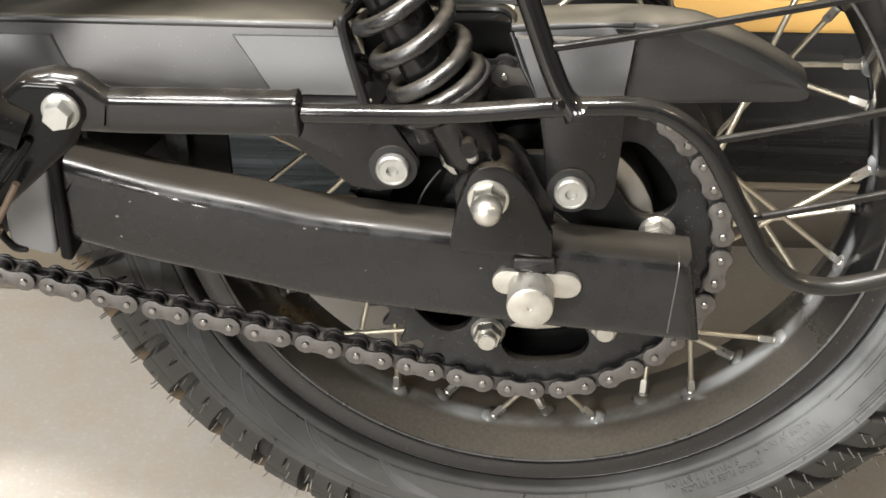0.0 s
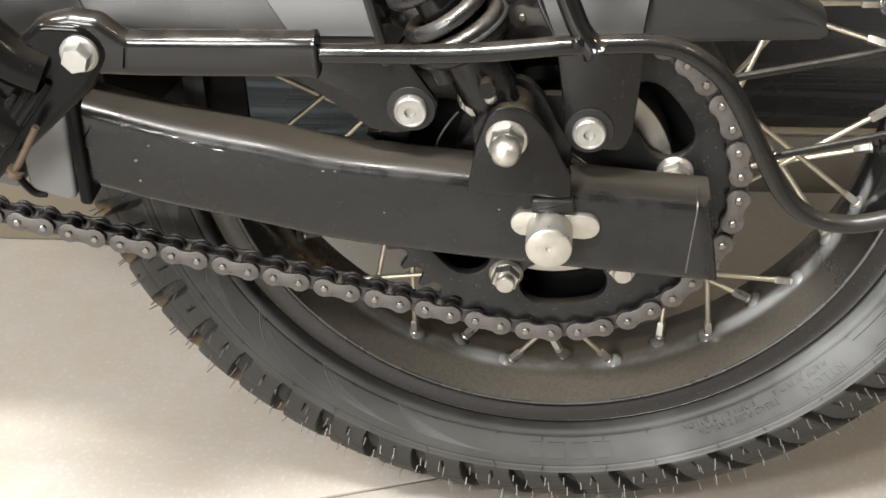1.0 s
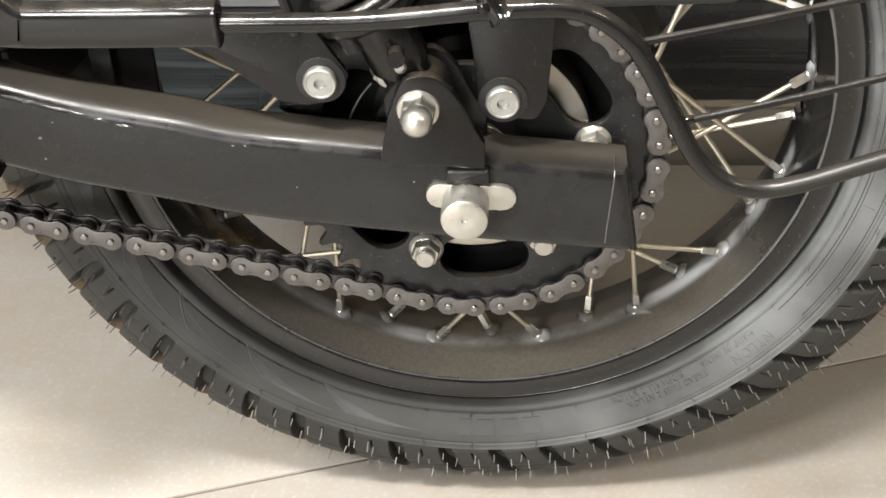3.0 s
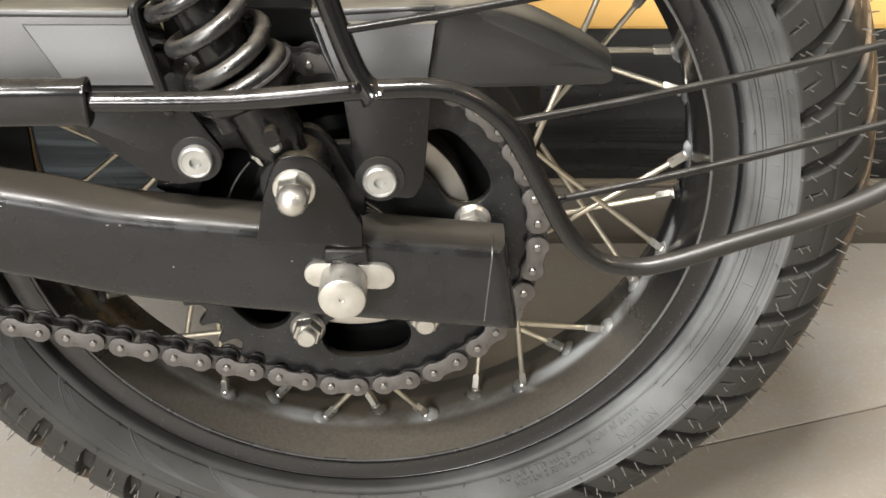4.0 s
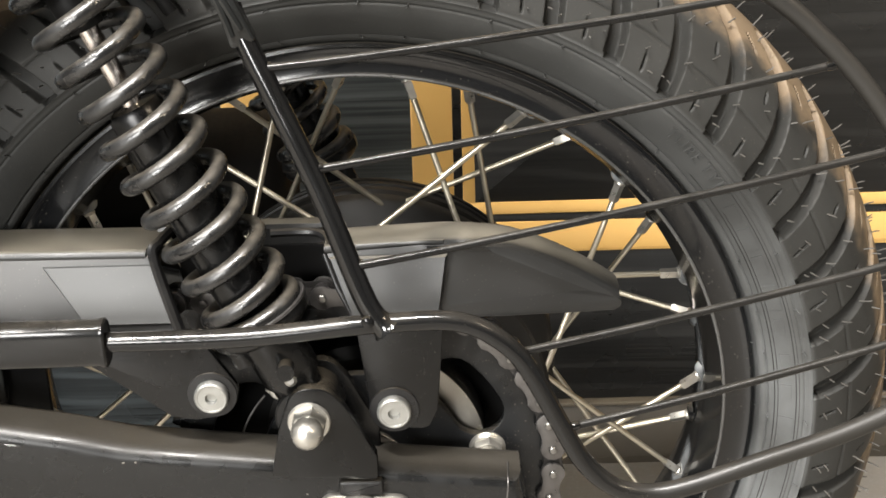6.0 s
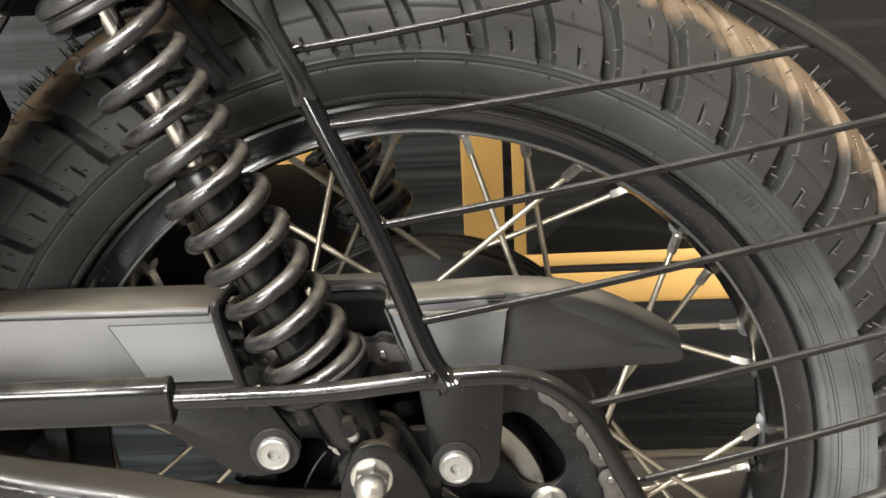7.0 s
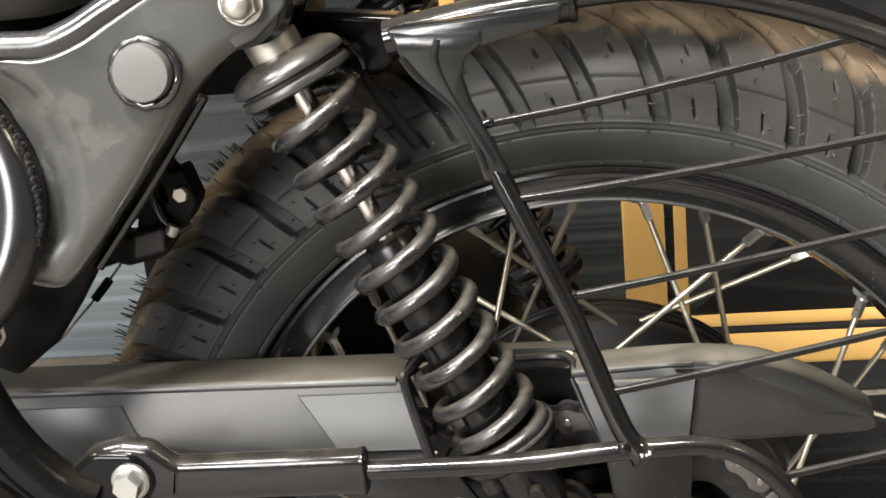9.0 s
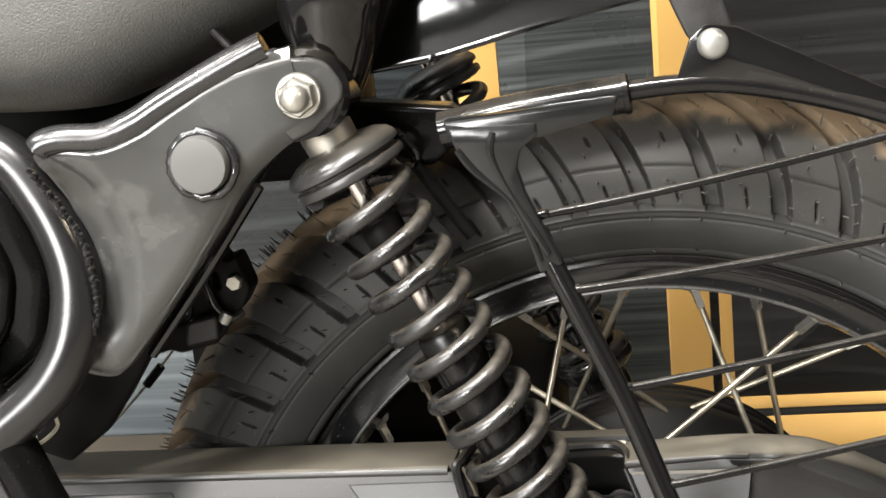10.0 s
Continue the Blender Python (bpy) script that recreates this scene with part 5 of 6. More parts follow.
shock = part("shock_absorber", shock_mesh([(0.0, 0.008), (0.0125, 0.010), (0.0130, 0.018), (0.0155, 0.022), (0.0160, 0.050), (0.0142, 0.058), (0.0142, 0.160),
                                           (0.0138, 0.178), (0.0120, 0.181), (0.0055, 0.182), (0.0, 0.182)]), M_SATIN, bike, "black damper body of the rear shock absorber")
bm = bmesh.new()
lathe(bm, [(0.0165, -0.0125), (0.0175, -0.0115), (0.0175, 0.0115), (0.0165, 0.0125)], E1, (0, 1, 0), 32)
lathe(bm, [(0.0060, -0.0127), (0.0165, -0.0125)], E1, (0, 1, 0), 32)
part("lower_eye", bm, M_SATIN, shock)
bm = bmesh.new()
lathe(bm, [(0.0080, 0.026), (0.0080, 0.044), (0.0066, 0.046)], E1 + Vector((-0.0190, -0.004, 0.006)), AX, 20)
lathe(bm, [(0.0045, 0.0), (0.0045, 0.012), (0.0, 0.012)], E1 + AX * 0.034 + Vector((0.004, -0.012, 0.0)), (0.1, -1, 0.1), 14)
part("clamp_lug", bm, M_SATIN, shock)
part("spring_seat", shock_mesh([(0.0150, 0.0480), (0.0225, 0.0500), (0.0262, 0.0530), (0.0270, 0.0560), (0.0270, 0.0600), (0.0255, 0.0605), (0.0250, 0.0580), (0.0150, 0.0575)], 40), M_SATIN, shock, "black spring seat ring")
part("seat_ring", shock_mesh([(0.0266, 0.0592), (0.0278, 0.0596), (0.0278, 0.0608), (0.0262, 0.0612), (0.0254, 0.0606)], 40), M_CHAIN, shock, "thin steel ring")
part("damper_rod", shock_mesh([(0.0, 0.17), (0.0050, 0.17), (0.0050, 0.290), (0.0, 0.290)], 20), M_CHROME, shock, "chromed damper rod")
part("bump_stop", shock_mesh([(0.005, 0.2220), (0.0085, 0.2225), (0.0090, 0.2265), (0.0082, 0.2285), (0.0104, 0.2300), (0.0108, 0.2415), (0.0095, 0.2435), (0.005, 0.2435)], 24), M_BLACK_RUBBER, shock,
     "black rubber bump stop")
part("top_cap", shock_mesh([(0.0085, 0.2845), (0.0150, 0.2843), (0.0215, 0.2828), (0.0264, 0.2802), (0.0285, 0.2775), (0.0291, 0.2758), (0.0289, 0.2742), (0.0258, 0.2730), (0.0255, 0.2717),
                            (0.0278, 0.2710), (0.0286, 0.2692), (0.0282, 0.2670), (0.0255, 0.2658), (0.008, 0.2655)], 48), M_CUP, shock, "stepped black top spring cap")
part("neck_ring", shock_mesh([(0.0080, 0.2840), (0.0130, 0.2840), (0.0132, 0.2905), (0.0130, 0.3030), (0.0080, 0.3032)], 32), M_ALLOY, shock, "dull alloy neck ring")
bm = bmesh.new()
lathe(bm, [(0.0140, -0.0125), (0.0150, -0.0115), (0.0150, 0.0115), (0.0140, 0.0125)], E2, (0, 1, 0), 32)
lathe(bm, [(0.0110, -0.0220), (0.0120, -0.0080)], E2, AX, 24)
part("upper_eye", bm, M_SATIN, shock)
U = Vector((AX.z, 0, -AX.x))
V = Vector((0, 1, 0))
pts = []
STEP, S0, S1 = 0.0196, 0.0640, 0.2655
COILS = (S1 - S0) / STEP
for k in range(int(COILS * 36) + 1):
    t = k / (COILS * 36)
    s = S0 + (S1 - S0) * t
    turn = 2 * math.pi * (s - 0.0682) / STEP + math.pi
    pts.append(E1 + AX * s + 0.0218 * (math.cos(turn) * U + math.sin(turn) * V))
dead = []
for k in range(36):
    turn = 2 * math.pi * (S0 - 0.0682) / STEP + math.pi - 2 * math.pi * (1 - k / 36)
    dead.append(E1 + AX * (S0 - 0.0040 * (1 - k / 36)) + 0.0218 * (math.cos(turn) * U + math.sin(turn) * V))
pts = dead + pts
bm = bmesh.new()
tube(bm, pts, 0.0043, 14)
part("spring", bm, M_SPRING, shock, "black painted coil spring, dusty on its coils")
bm = bmesh.new()
lathe(bm, [(0.0022, 0.0), (0.0032, 0.001), (0.0032, 0.0045), (0.0018, 0.0060), (0, 0.006)], Vector((-0.0313, -0.1240, 0.3945)), (0.1, -0.9, 0.3), 12)
part("grub_screw", bm, M_ZINC, shock)
dome_nut("cap_nut", -0.0225, 0.3745, -0.1325, 0.0096, shock, 0.017, dome=0.82)
dome_nut("cap_nut", -0.1453, 0.6612, -0.1420, 0.0092, shock, 0.012, turn=0.6, dome=0.70)

# leg guard -----------------------------------------------------------------
GUARD = [(-0.118, -0.165, 0.4388), (-0.047, -0.165, 0.4394), (0.005, -0.165, 0.4440), (0.0257, -0.165, 0.4452), (0.0489, -0.165, 0.4455), (0.0645, -0.165, 0.4410),
         (0.0793, -0.165, 0.4296), (0.0892, -0.165, 0.4150), (0.1012, -0.165, 0.3908), (0.1137, -0.165, 0.3671), (0.1286, -0.165, 0.3526), (0.1458, -0.165, 0.3482),
         (0.1649, -0.165, 0.3513), (0.1975, -0.162, 0.3612), (0.2430, -0.156, 0.3742), (0.2750, -0.151, 0.3895), (0.2920, -0.146, 0.4150), (0.2950, -0.138, 0.4500),
         (0.2850, -0.129, 0.4830), (0.2696, -0.122, 0.5084), (0.2488, -0.118, 0.5382), (0.2277, -0.115, 0.5609), (0.2040, -0.112, 0.5812), (0.1600, -0.110, 0.6075),
         (0.1173, -0.108, 0.6265), (0.0759, -0.105, 0.6395), (0.0380, -0.105, 0.6467), (-0.0001, -0.105, 0.6457), (-0.030, -0.105, 0.6420)]
bm = bmesh.new()
tube(bm, spline(GUARD, 8), 0.0048, 14)
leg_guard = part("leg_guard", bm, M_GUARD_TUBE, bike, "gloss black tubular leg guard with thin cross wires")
bm = bmesh.new()
tube(bm, spline([(0.0215, -0.1650, 0.4425), (0.0150, -0.1645, 0.4500), (0.0085, -0.1615, 0.4640), (-0.009, -0.150, 0.5099), (-0.038, -0.134, 0.5729), (-0.044, -0.130, 0.5880)], 6), lambda t: 0.0053 + 0.0028 * max(0.0, 1 - t / 0.22) ** 2, 16)
part("upright", bm, M_PAINT, leg_guard)
bm = bmesh.new()
lathe(bm, [(0, -0.0030), (0.0026, -0.0022), (0.0034, 0.0), (0.0026, 0.0024), (0, 0.0032)], (0.0128, -0.1690, 0.4478), (-0.35, 0.22, 1), 14)
part("weld_bead", bm, M_SATIN, leg_guard)
for w, a, b in (((0.1035, -0.165, 0.3860), (0.1158, -0.162, 0.3868), (0.2952, -0.141, 0.4245)), ((0.0800, -0.165, 0.4270), (0.0888, -0.162, 0.4275), (0.2925, -0.132, 0.4610)),
                ((0.0045, -0.1592, 0.4725), (0.0140, -0.160, 0.4730), (0.2640, -0.121, 0.5080)), ((-0.0110, -0.1490, 0.5160), (-0.0035, -0.148, 0.5163), (0.2340, -0.116, 0.5490)),
                ((-0.0325, -0.1370, 0.5615), (-0.0245, -0.138, 0.5614), (0.1969, -0.111, 0.5820)), ((-0.0440, -0.1310, 0.5960), (-0.0380, -0.128, 0.5955), (0.1260, -0.108, 0.6190))):
    w, a, b = Vector(w), Vector(a), Vector(b)
    bm = bmesh.new()
    bow = Vector((0, 0, -0.0016))
    tube(bm, spline([w, a, a.lerp(b, 0.3) + bow, a.lerp(b, 0.7) + bow, b], 5), 0.0020, 10)
    wire = part("cross_wire", bm, M_WIRE, leg_guard)
    for q in (a, b):
        bm = bmesh.new()
        lathe(bm, [(0, -0.0036), (0.0021, -0.0025), (0.0026, 0.0), (0.0021, 0.0025), (0, 0.0036)], q.lerp(w if q is a else a, 0.55 if q is a else 0.01), b - a, 10)
        part("weld", bm, M_PAINT, wire)
# forward sleeve of the guard, pressed flat and bolted
def flat_tube(bm, stations, segs=36, square=0.62):
    """A closed tube along x; a station is x, y, z of its middle, and its half depth and half height."""
    rings = []
    for x, y, z, hy, hz in stations:
        ring_ = []
        for k in range(segs):
            a = 2 * math.pi * k / segs
            c, q = math.cos(a), math.sin(a)
            ring_.append(bm.verts.new((x, y + hy * math.copysign(abs(c) ** square, c), z + hz * math.copysign(abs(q) ** square, q))))
        rings.append(ring_)
    for a, b in zip(rings[:-1], rings[1:]):
        for k in range(segs):
            bm.faces.new((a[k], a[(k + 1) % segs], b[(k + 1) % segs], b[k]))
    bm.faces.new(rings[0][::-1])
    bm.faces.new(rings[-1])
    return bm


bm = bmesh.new()
flat_tube(bm, [(-0.2300, -0.1655, 0.4380, 0.0050, 0.0090), (-0.2120, -0.1655, 0.4385, 0.0060, 0.0108), (-0.1950, -0.1655, 0.4386, 0.0068, 0.0111), (-0.1500, -0.1655, 0.4388, 0.0068, 0.0111),
               (-0.1135, -0.1655, 0.4390, 0.0068, 0.0111), (-0.1122, -0.1655, 0.4390, 0.0074, 0.0117), (-0.1104, -0.1655, 0.4390, 0.0074, 0.0117), (-0.1096, -0.1655, 0.4390, 0.0066, 0.0108), (-0.1100, -0.1655, 0.4390, 0.0050, 0.0060)])
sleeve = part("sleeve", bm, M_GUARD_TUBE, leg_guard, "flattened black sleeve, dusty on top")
bm = bmesh.new()
plate(bm, fillet([(-0.2440, 0.4270, 0.010), (-0.2000, 0.4285, 0.004), (-0.1960, 0.4470, 0.006), (-0.2030, 0.4505, 0.008), (-0.2130, 0.4590, 0.010), (-0.2270, 0.4610, 0.008),
                  (-0.2430, 0.4580, 0.010)], 0.008), -0.1722, -0.1590, 0.0055)
part("pressed_lug", bm, M_GUARD_TUBE, sleeve, "flattened bolt lug")


def sheared(x, y, z):
    return Vector((x, y + (z - 0.57) * 0.04, z))


bm = bmesh.new()
plate(bm, fillet([(-0.0440, 0.5700, 0.002), (-0.0325, 0.5740, 0.002), (-0.0417, 0.5939, 0.01), (-0.0476, 0.6074, 0.01), (-0.0507, 0.6194, 0.008), (-0.0485, 0.6280, 0.006), (-0.0400, 0.6340, 0.003), (-0.0400, 0.6400, 0.001),
                  (-0.0810, 0.6400, 0.002), (-0.0785, 0.6320, 0.004), (-0.0746, 0.6231, 0.006), (-0.0580, 0.6063, 0.01), (-0.0501, 0.5918, 0.01)], 0.003), -0.139, -0.131, 0.0012, place=sheared)
bracket = part("flat_bracket", bm, M_BRACKET, leg_guard, "flat black bracket with thick paint runs")
bm = bmesh.new()
plate(bm, fillet([(-0.0830, 0.6430, 0.002), (-0.0800, 0.6345, 0.003), (-0.0400, 0.6325, 0.003), (-0.0060, 0.6400, 0.003), (-0.0030, 0.6480, 0.003)], 0.003), -0.1382, -0.128, 0.0014, place=sheared)
part("bracket_head", bm, M_BRACKET, bracket)
for run in ([(-0.0770, 0.6300), (-0.0700, 0.6200), (-0.0560, 0.6060), (-0.0490, 0.5930), (-0.0430, 0.5760)], [(-0.0600, 0.6370), (-0.0620, 0.6280), (-0.0570, 0.6140), (-0.0480, 0.5960), (-0.0390, 0.5790)]):
    bm = bmesh.new()
    tube(bm, spline([sheared(x, -0.1386, z) for x, z in run], 6), lambda t: 0.0016 + 0.0004 * math.sin(9 * t), 8)
    part("paint_run", bm, M_BRACKET, leg_guard)
bm = bmesh.new()
tube(bm, spline([(-0.0880, -0.103, 0.6330), (-0.0500, -0.104, 0.6395), (-0.0005, -0.105, 0.6445)], 5), 0.0092, 20)
lathe(bm, [(0.0088, -0.0012), (0.0098, -0.0008), (0.0098, 0.0016), (0.0080, 0.0026), (0.0050, 0.0026)], (-0.0005, -0.105, 0.6445), (0.96, 0, 0.10), 24)
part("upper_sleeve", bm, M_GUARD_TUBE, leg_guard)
bm = bmesh.new()
plate(bm, fillet([(0.0225, 0.6470), (0.0300, 0.6680, 0.006), (0.0370, 0.6745, 0.008), (0.0515, 0.6715, 0.008), (0.1750, 0.6080, 0.004), (0.1700, 0.6000), (0.1173, 0.6250), (0.0759, 0.6390)], 0.002),
      -0.1085, -0.1050, 0.0008)
part("stay_plate", bm, M_PAINT, leg_guard, "triangular black stay plate")
bm = bmesh.new()
lathe(bm, [(0.0071, 0), (0.0071, -0.0014), (0.0066, -0.0032), (0.0052, -0.0046), (0.0030, -0.0052), (0, -0.0054)], (0.0402, -0.1085, 0.6649), segs=32)
part("stay_bolt", bm, M_BOLT, leg_guard, "round silver bolt head")
bm = bmesh.new()
plate(bm, fillet([(0.0150, 0.7300), (0.0217, 0.6853, 0.01), (0.0285, 0.6690, 0.004), (0.0335, 0.6620, 0.004), (0.0470, 0.6620, 0.004), (0.0497, 0.6714, 0.006), (0.0462, 0.6832, 0.01), (0.0420, 0.7300)], 0.002), -0.1040, -0.0985, 0.002)
part("fender_stay", bm, M_CUP, leg_guard, "dull black fender stay strap")

# frame side plate, tube, seat ------------------------------------------------
FY = -0.1470


def yawed(x, y, z):
    """The gusset plate turns slightly outwards to the front."""
    return Vector((x, y + (x + 0.19) * 0.12, z))

bm = bmesh.new()
plate(bm, fillet([(-0.2740, 0.6440, 0.003), (-0.2590, 0.6530, 0.008), (-0.2335, 0.6490, 0.02), (-0.1570, 0.6825, 0.003), (-0.1480, 0.6780, 0.003), (-0.1330, 0.6760, 0.012), (-0.1230, 0.6600, 0.016),
                  (-0.1415, 0.6440, 0.010), (-0.1560, 0.6370, 0.004), (-0.1730, 0.6235, 0.004), (-0.2100, 0.5765, 0.02), (-0.2300, 0.5525, 0.02), (-0.2490, 0.5340, 0.006), (-0.2700, 0.5380, 0.006),
                  (-0.2515, 0.5800, 0.03), (-0.2600, 0.6200, 0.03)], 0.004, 7),
      FY + 0.0085, FY + 0.014, 0.0016, place=yawed)
plate(bm, fillet([(-0.1750, 0.6700, 0.002), (-0.1570, 0.6825, 0.003), (-0.1480, 0.6780, 0.003), (-0.1330, 0.6760, 0.012), (-0.1230, 0.6600, 0.016), (-0.1415, 0.6440, 0.010), (-0.1510, 0.6400, 0.002)], 0.003, 7),
      FY + 0.0010, FY + 0.012, 0.0020, place=yawed)
low_ = through2([(-0.2685, 0.5385), (-0.2490, 0.5345), (-0.2300, 0.5525), (-0.2100, 0.5765), (-0.1900, 0.6018), (-0.1730, 0.6235), (-0.1560, 0.6370), (-0.1415, 0.6440)], 8)
top_ = through2([(-0.2720, 0.6440), (-0.2655, 0.6490), (-0.2571, 0.6504), (-0.2390, 0.6497), (-0.2225, 0.6547), (-0.2055, 0.6635), (-0.1779, 0.6764), (-0.1480, 0.6830)], 8)
seam_ = through2([(-0.2685, 0.5385), (-0.2560, 0.5580), (-0.2505, 0.5800), (-0.2520, 0.6010), (-0.2600, 0.6240), (-0.2720, 0.6440)], 8)
end_ = through2([(-0.1415, 0.6440), (-0.1440, 0.6580), (-0.1480, 0.6830)], 8)


def along(line, f):
    i = min(int(f * (len(line) - 1)), len(line) - 2)
    return line[i].lerp(line[i + 1], f * (len(line) - 1) - i)


def pressed_depth(p):
    """How far the sheet falls back: towards the seam past the crease, round its lower edge and under the rolled top."""
    xc = np.interp(p.y, (0.540, 0.564, 0.5891, 0.6057, 0.6237, 0.644, 0.652), (-0.2420, -0.2330, -0.2287, -0.2295, -0.2345, -0.2456, -0.2520))
    xs = np.interp(p.y, (0.5385, 0.558, 0.58, 0.601, 0.624, 0.644), (-0.2685, -0.2560, -0.2505, -0.2520, -0.2600, -0.2720))
    fade = soft(min(1, max(0, (p.y - 0.538) / 0.035))) * soft(min(1, max(0, (0.654 - p.y) / 0.030)))
    d = 0.0080 * fade * max(0.0, min(1.0, (xc - p.x) / max(0.004, xc - xs))) ** 1.05
    edge_gap = min((p - q).length for q in low_)
    d += 0.0050 * max(0.0, 1 - edge_gap / 0.0105) ** 2
    top_gap = min((p - q).length for q in top_)
    return d + 0.0040 * max(0.0, 1 - top_gap / 0.0055)


NU, NV = 56, 40
skin = []
for j in range(NV + 1):
    v = j / NV
    row = []
    for i in range(NU + 1):
        u = i / NU
        q = (along(low_, u) * (1 - v) + along(top_, u) * v + along(seam_, v) * (1 - u) + along(end_, v) * u
             - (low_[0] * ((1 - u) * (1 - v)) + low_[-1] * (u * (1 - v)) + top_[0] * ((1 - u) * v) + top_[-1] * (u * v)))
        row.append(bm.verts.new(yawed(q.x, FY + pressed_depth(q), q.y)))
    skin.append(row)
for r0, r1 in zip(skin[:-1], skin[1:]):
    for k in range(NU):
        bm.faces.new((r0[k], r0[k + 1], r1[k + 1], r1[k]))
ring_ = skin[0] + [r[-1] for r in skin[1:]] + skin[-1][-2::-1] + [r[0] for r in skin[-2:0:-1]]
back_ = [bm.verts.new(v.co + Vector((0, 0.0085, 0))) for v in ring_]
for k in range(len(ring_)):
    bm.faces.new((ring_[k], ring_[(k + 1) % len(ring_)], back_[(k + 1) % len(ring_)], back_[k]))
frame_plate = part("frame_plate", bm, M_GREY_PAINT, bike, "black painted frame gusset plate with a rolled top edge")
bm = bmesh.new()
tube(bm, [yawed(*p) for p in spline([(x, FY + 0.006, z) for x, z in ((-0.2690, 0.6462), (-0.2655, 0.6490), (-0.2571, 0.6504), (-0.2390, 0.6497), (-0.2225, 0.6547), (-0.2055, 0.6635), (-0.1779, 0.6764), (-0.1594, 0.6840))], 6)], lambda t: 0.0072 if t > 0.04 else 0.0060, 20)
part("rolled_edge", bm, M_ROLLED, frame_plate, "glossy rolled edge")
bm = bmesh.new()
tube(bm, [(-0.1925 + (0.0150 + rng.uniform(-0.0007, 0.0007)) * math.cos(a), FY - 0.0015 + rng.uniform(-0.0006, 0.0006), 0.6341 + (0.0150 + rng.uniform(-0.0007, 0.0007)) * math.sin(a))
          for a in (2 * math.pi * k / 44 for k in range(44))], 0.0023, 10, closed=True)
part("boss_ring", bm, M_ROLLED, frame_plate, "glossy welded boss ring")
bm = bmesh.new()
lathe(bm, [(0.0136, -0.002), (0.0134, -0.0070), (0.0126, -0.0082), (0.008, -0.0086), (0, -0.0086)], (-0.1927, FY, 0.6347), segs=40)
part("plug", bm, M_WHITE_CAP, frame_plate, "grey plastic plug")
bm = bmesh.new()
lathe(bm, [(0.0, -0.002), (0.0195, -0.002), (0.0195, 0.012), (0.0180, 0.014)], (-0.1490, FY + 0.011, 0.6590), segs=40)
part("shock_boss", bm, M_SATIN, frame_plate)
bm = bmesh.new()
tube(bm, spline([(-0.3764, -0.1838, 0.4717), (-0.3035, -0.1705, 0.5163), (-0.2702, -0.1620, 0.5461), (-0.2613, -0.1515, 0.5844), (-0.2764, -0.1412, 0.6232), (-0.3028, -0.1350, 0.6476), (-0.3738, -0.1312, 0.6624)], 8),
     0.0125, 20)
part("frame_tube", bm, M_TUBE, bike, "gloss black bent frame tube with a weld seam")
bm = bmesh.new()
bead_line = spline([(-0.2610, -0.1545, 0.5440), (-0.2505, -0.1545, 0.5650), (-0.2480, -0.1545, 0.5840), (-0.2500, -0.1545, 0.6030), (-0.2570, -0.1545, 0.6200), (-0.2680, -0.1550, 0.6400)], 16)
for k in range(len(bead_line)):
    w = rng.uniform(0.75, 1.25)
    lathe(bm, [(0, -0.0020 * w), (0.0012 * w, -0.0013 * w), (0.0017 * w, 0), (0.0012 * w, 0.0013 * w), (0, 0.0020 * w)],
          yawed(*(bead_line[k] + Vector((rng.uniform(-0.0007, 0.0007), rng.uniform(-0.0005, 0.0005), 0)))), (0.5, 0, 1), 8)
part("weld_seam", bm, M_SATIN, frame_plate, "lumpy painted weld bead")
# side cover inside the bent tube
bm = bmesh.new()
plate(bm, fillet([(-0.560, 0.4600), (-0.3200, 0.5200, 0.03), (-0.2860, 0.5450, 0.03), (-0.2760, 0.5850, 0.04), (-0.2900, 0.6300, 0.03), (-0.340, 0.6500), (-0.560, 0.6600)], 0.02, 8), -0.146, -0.100, 0.010)
cover = part("side_cover", bm, M_CAST, bike, "gloss black side cover")
bm = bmesh.new()
plate(bm, fillet([(-0.560, 0.4850), (-0.3330, 0.5350, 0.03), (-0.3010, 0.5560, 0.03), (-0.2930, 0.5870, 0.03), (-0.3040, 0.6180, 0.03), (-0.345, 0.6350), (-0.560, 0.640)], 0.02, 8), -0.152, -0.140, 0.006)
part("cover_panel", bm, M_CAST, cover)

# seat
bm = bmesh.new()
prof = through2([(-0.62, 0.668), (-0.42, 0.659), (-0.330, 0.6525), (-0.285, 0.6505), (-0.255, 0.6535), (-0.223, 0.6660), (-0.179, 0.6850), (-0.140, 0.7015), (-0.09, 0.722), (-0.03, 0.75)], 6)
rings = []
for p in prof:
    ring_ = []
    half, hgt = 0.132, 0.085
    for k in range(28):
        a = 2 * math.pi * k / 28
        c, s = math.cos(a), math.sin(a)
        yy = half * math.copysign(abs(c) ** 0.45, c)
        zz = hgt * math.copysign(abs(s) ** 0.6, s)
        ring_.append(bm.verts.new((p.x, yy, p.y + hgt + zz)))
    rings.append(ring_)
for a, b in zip(rings[:-1], rings[1:]):
    for k in range(28):
        bm.faces.new((a[k], a[(k + 1) % 28], b[(k + 1) % 28], b[k]))
bm.faces.new(rings[0])
bm.faces.new(rings[-1])
part("seat", bm, M_LEATHER, bike, "black grained leatherette seat")

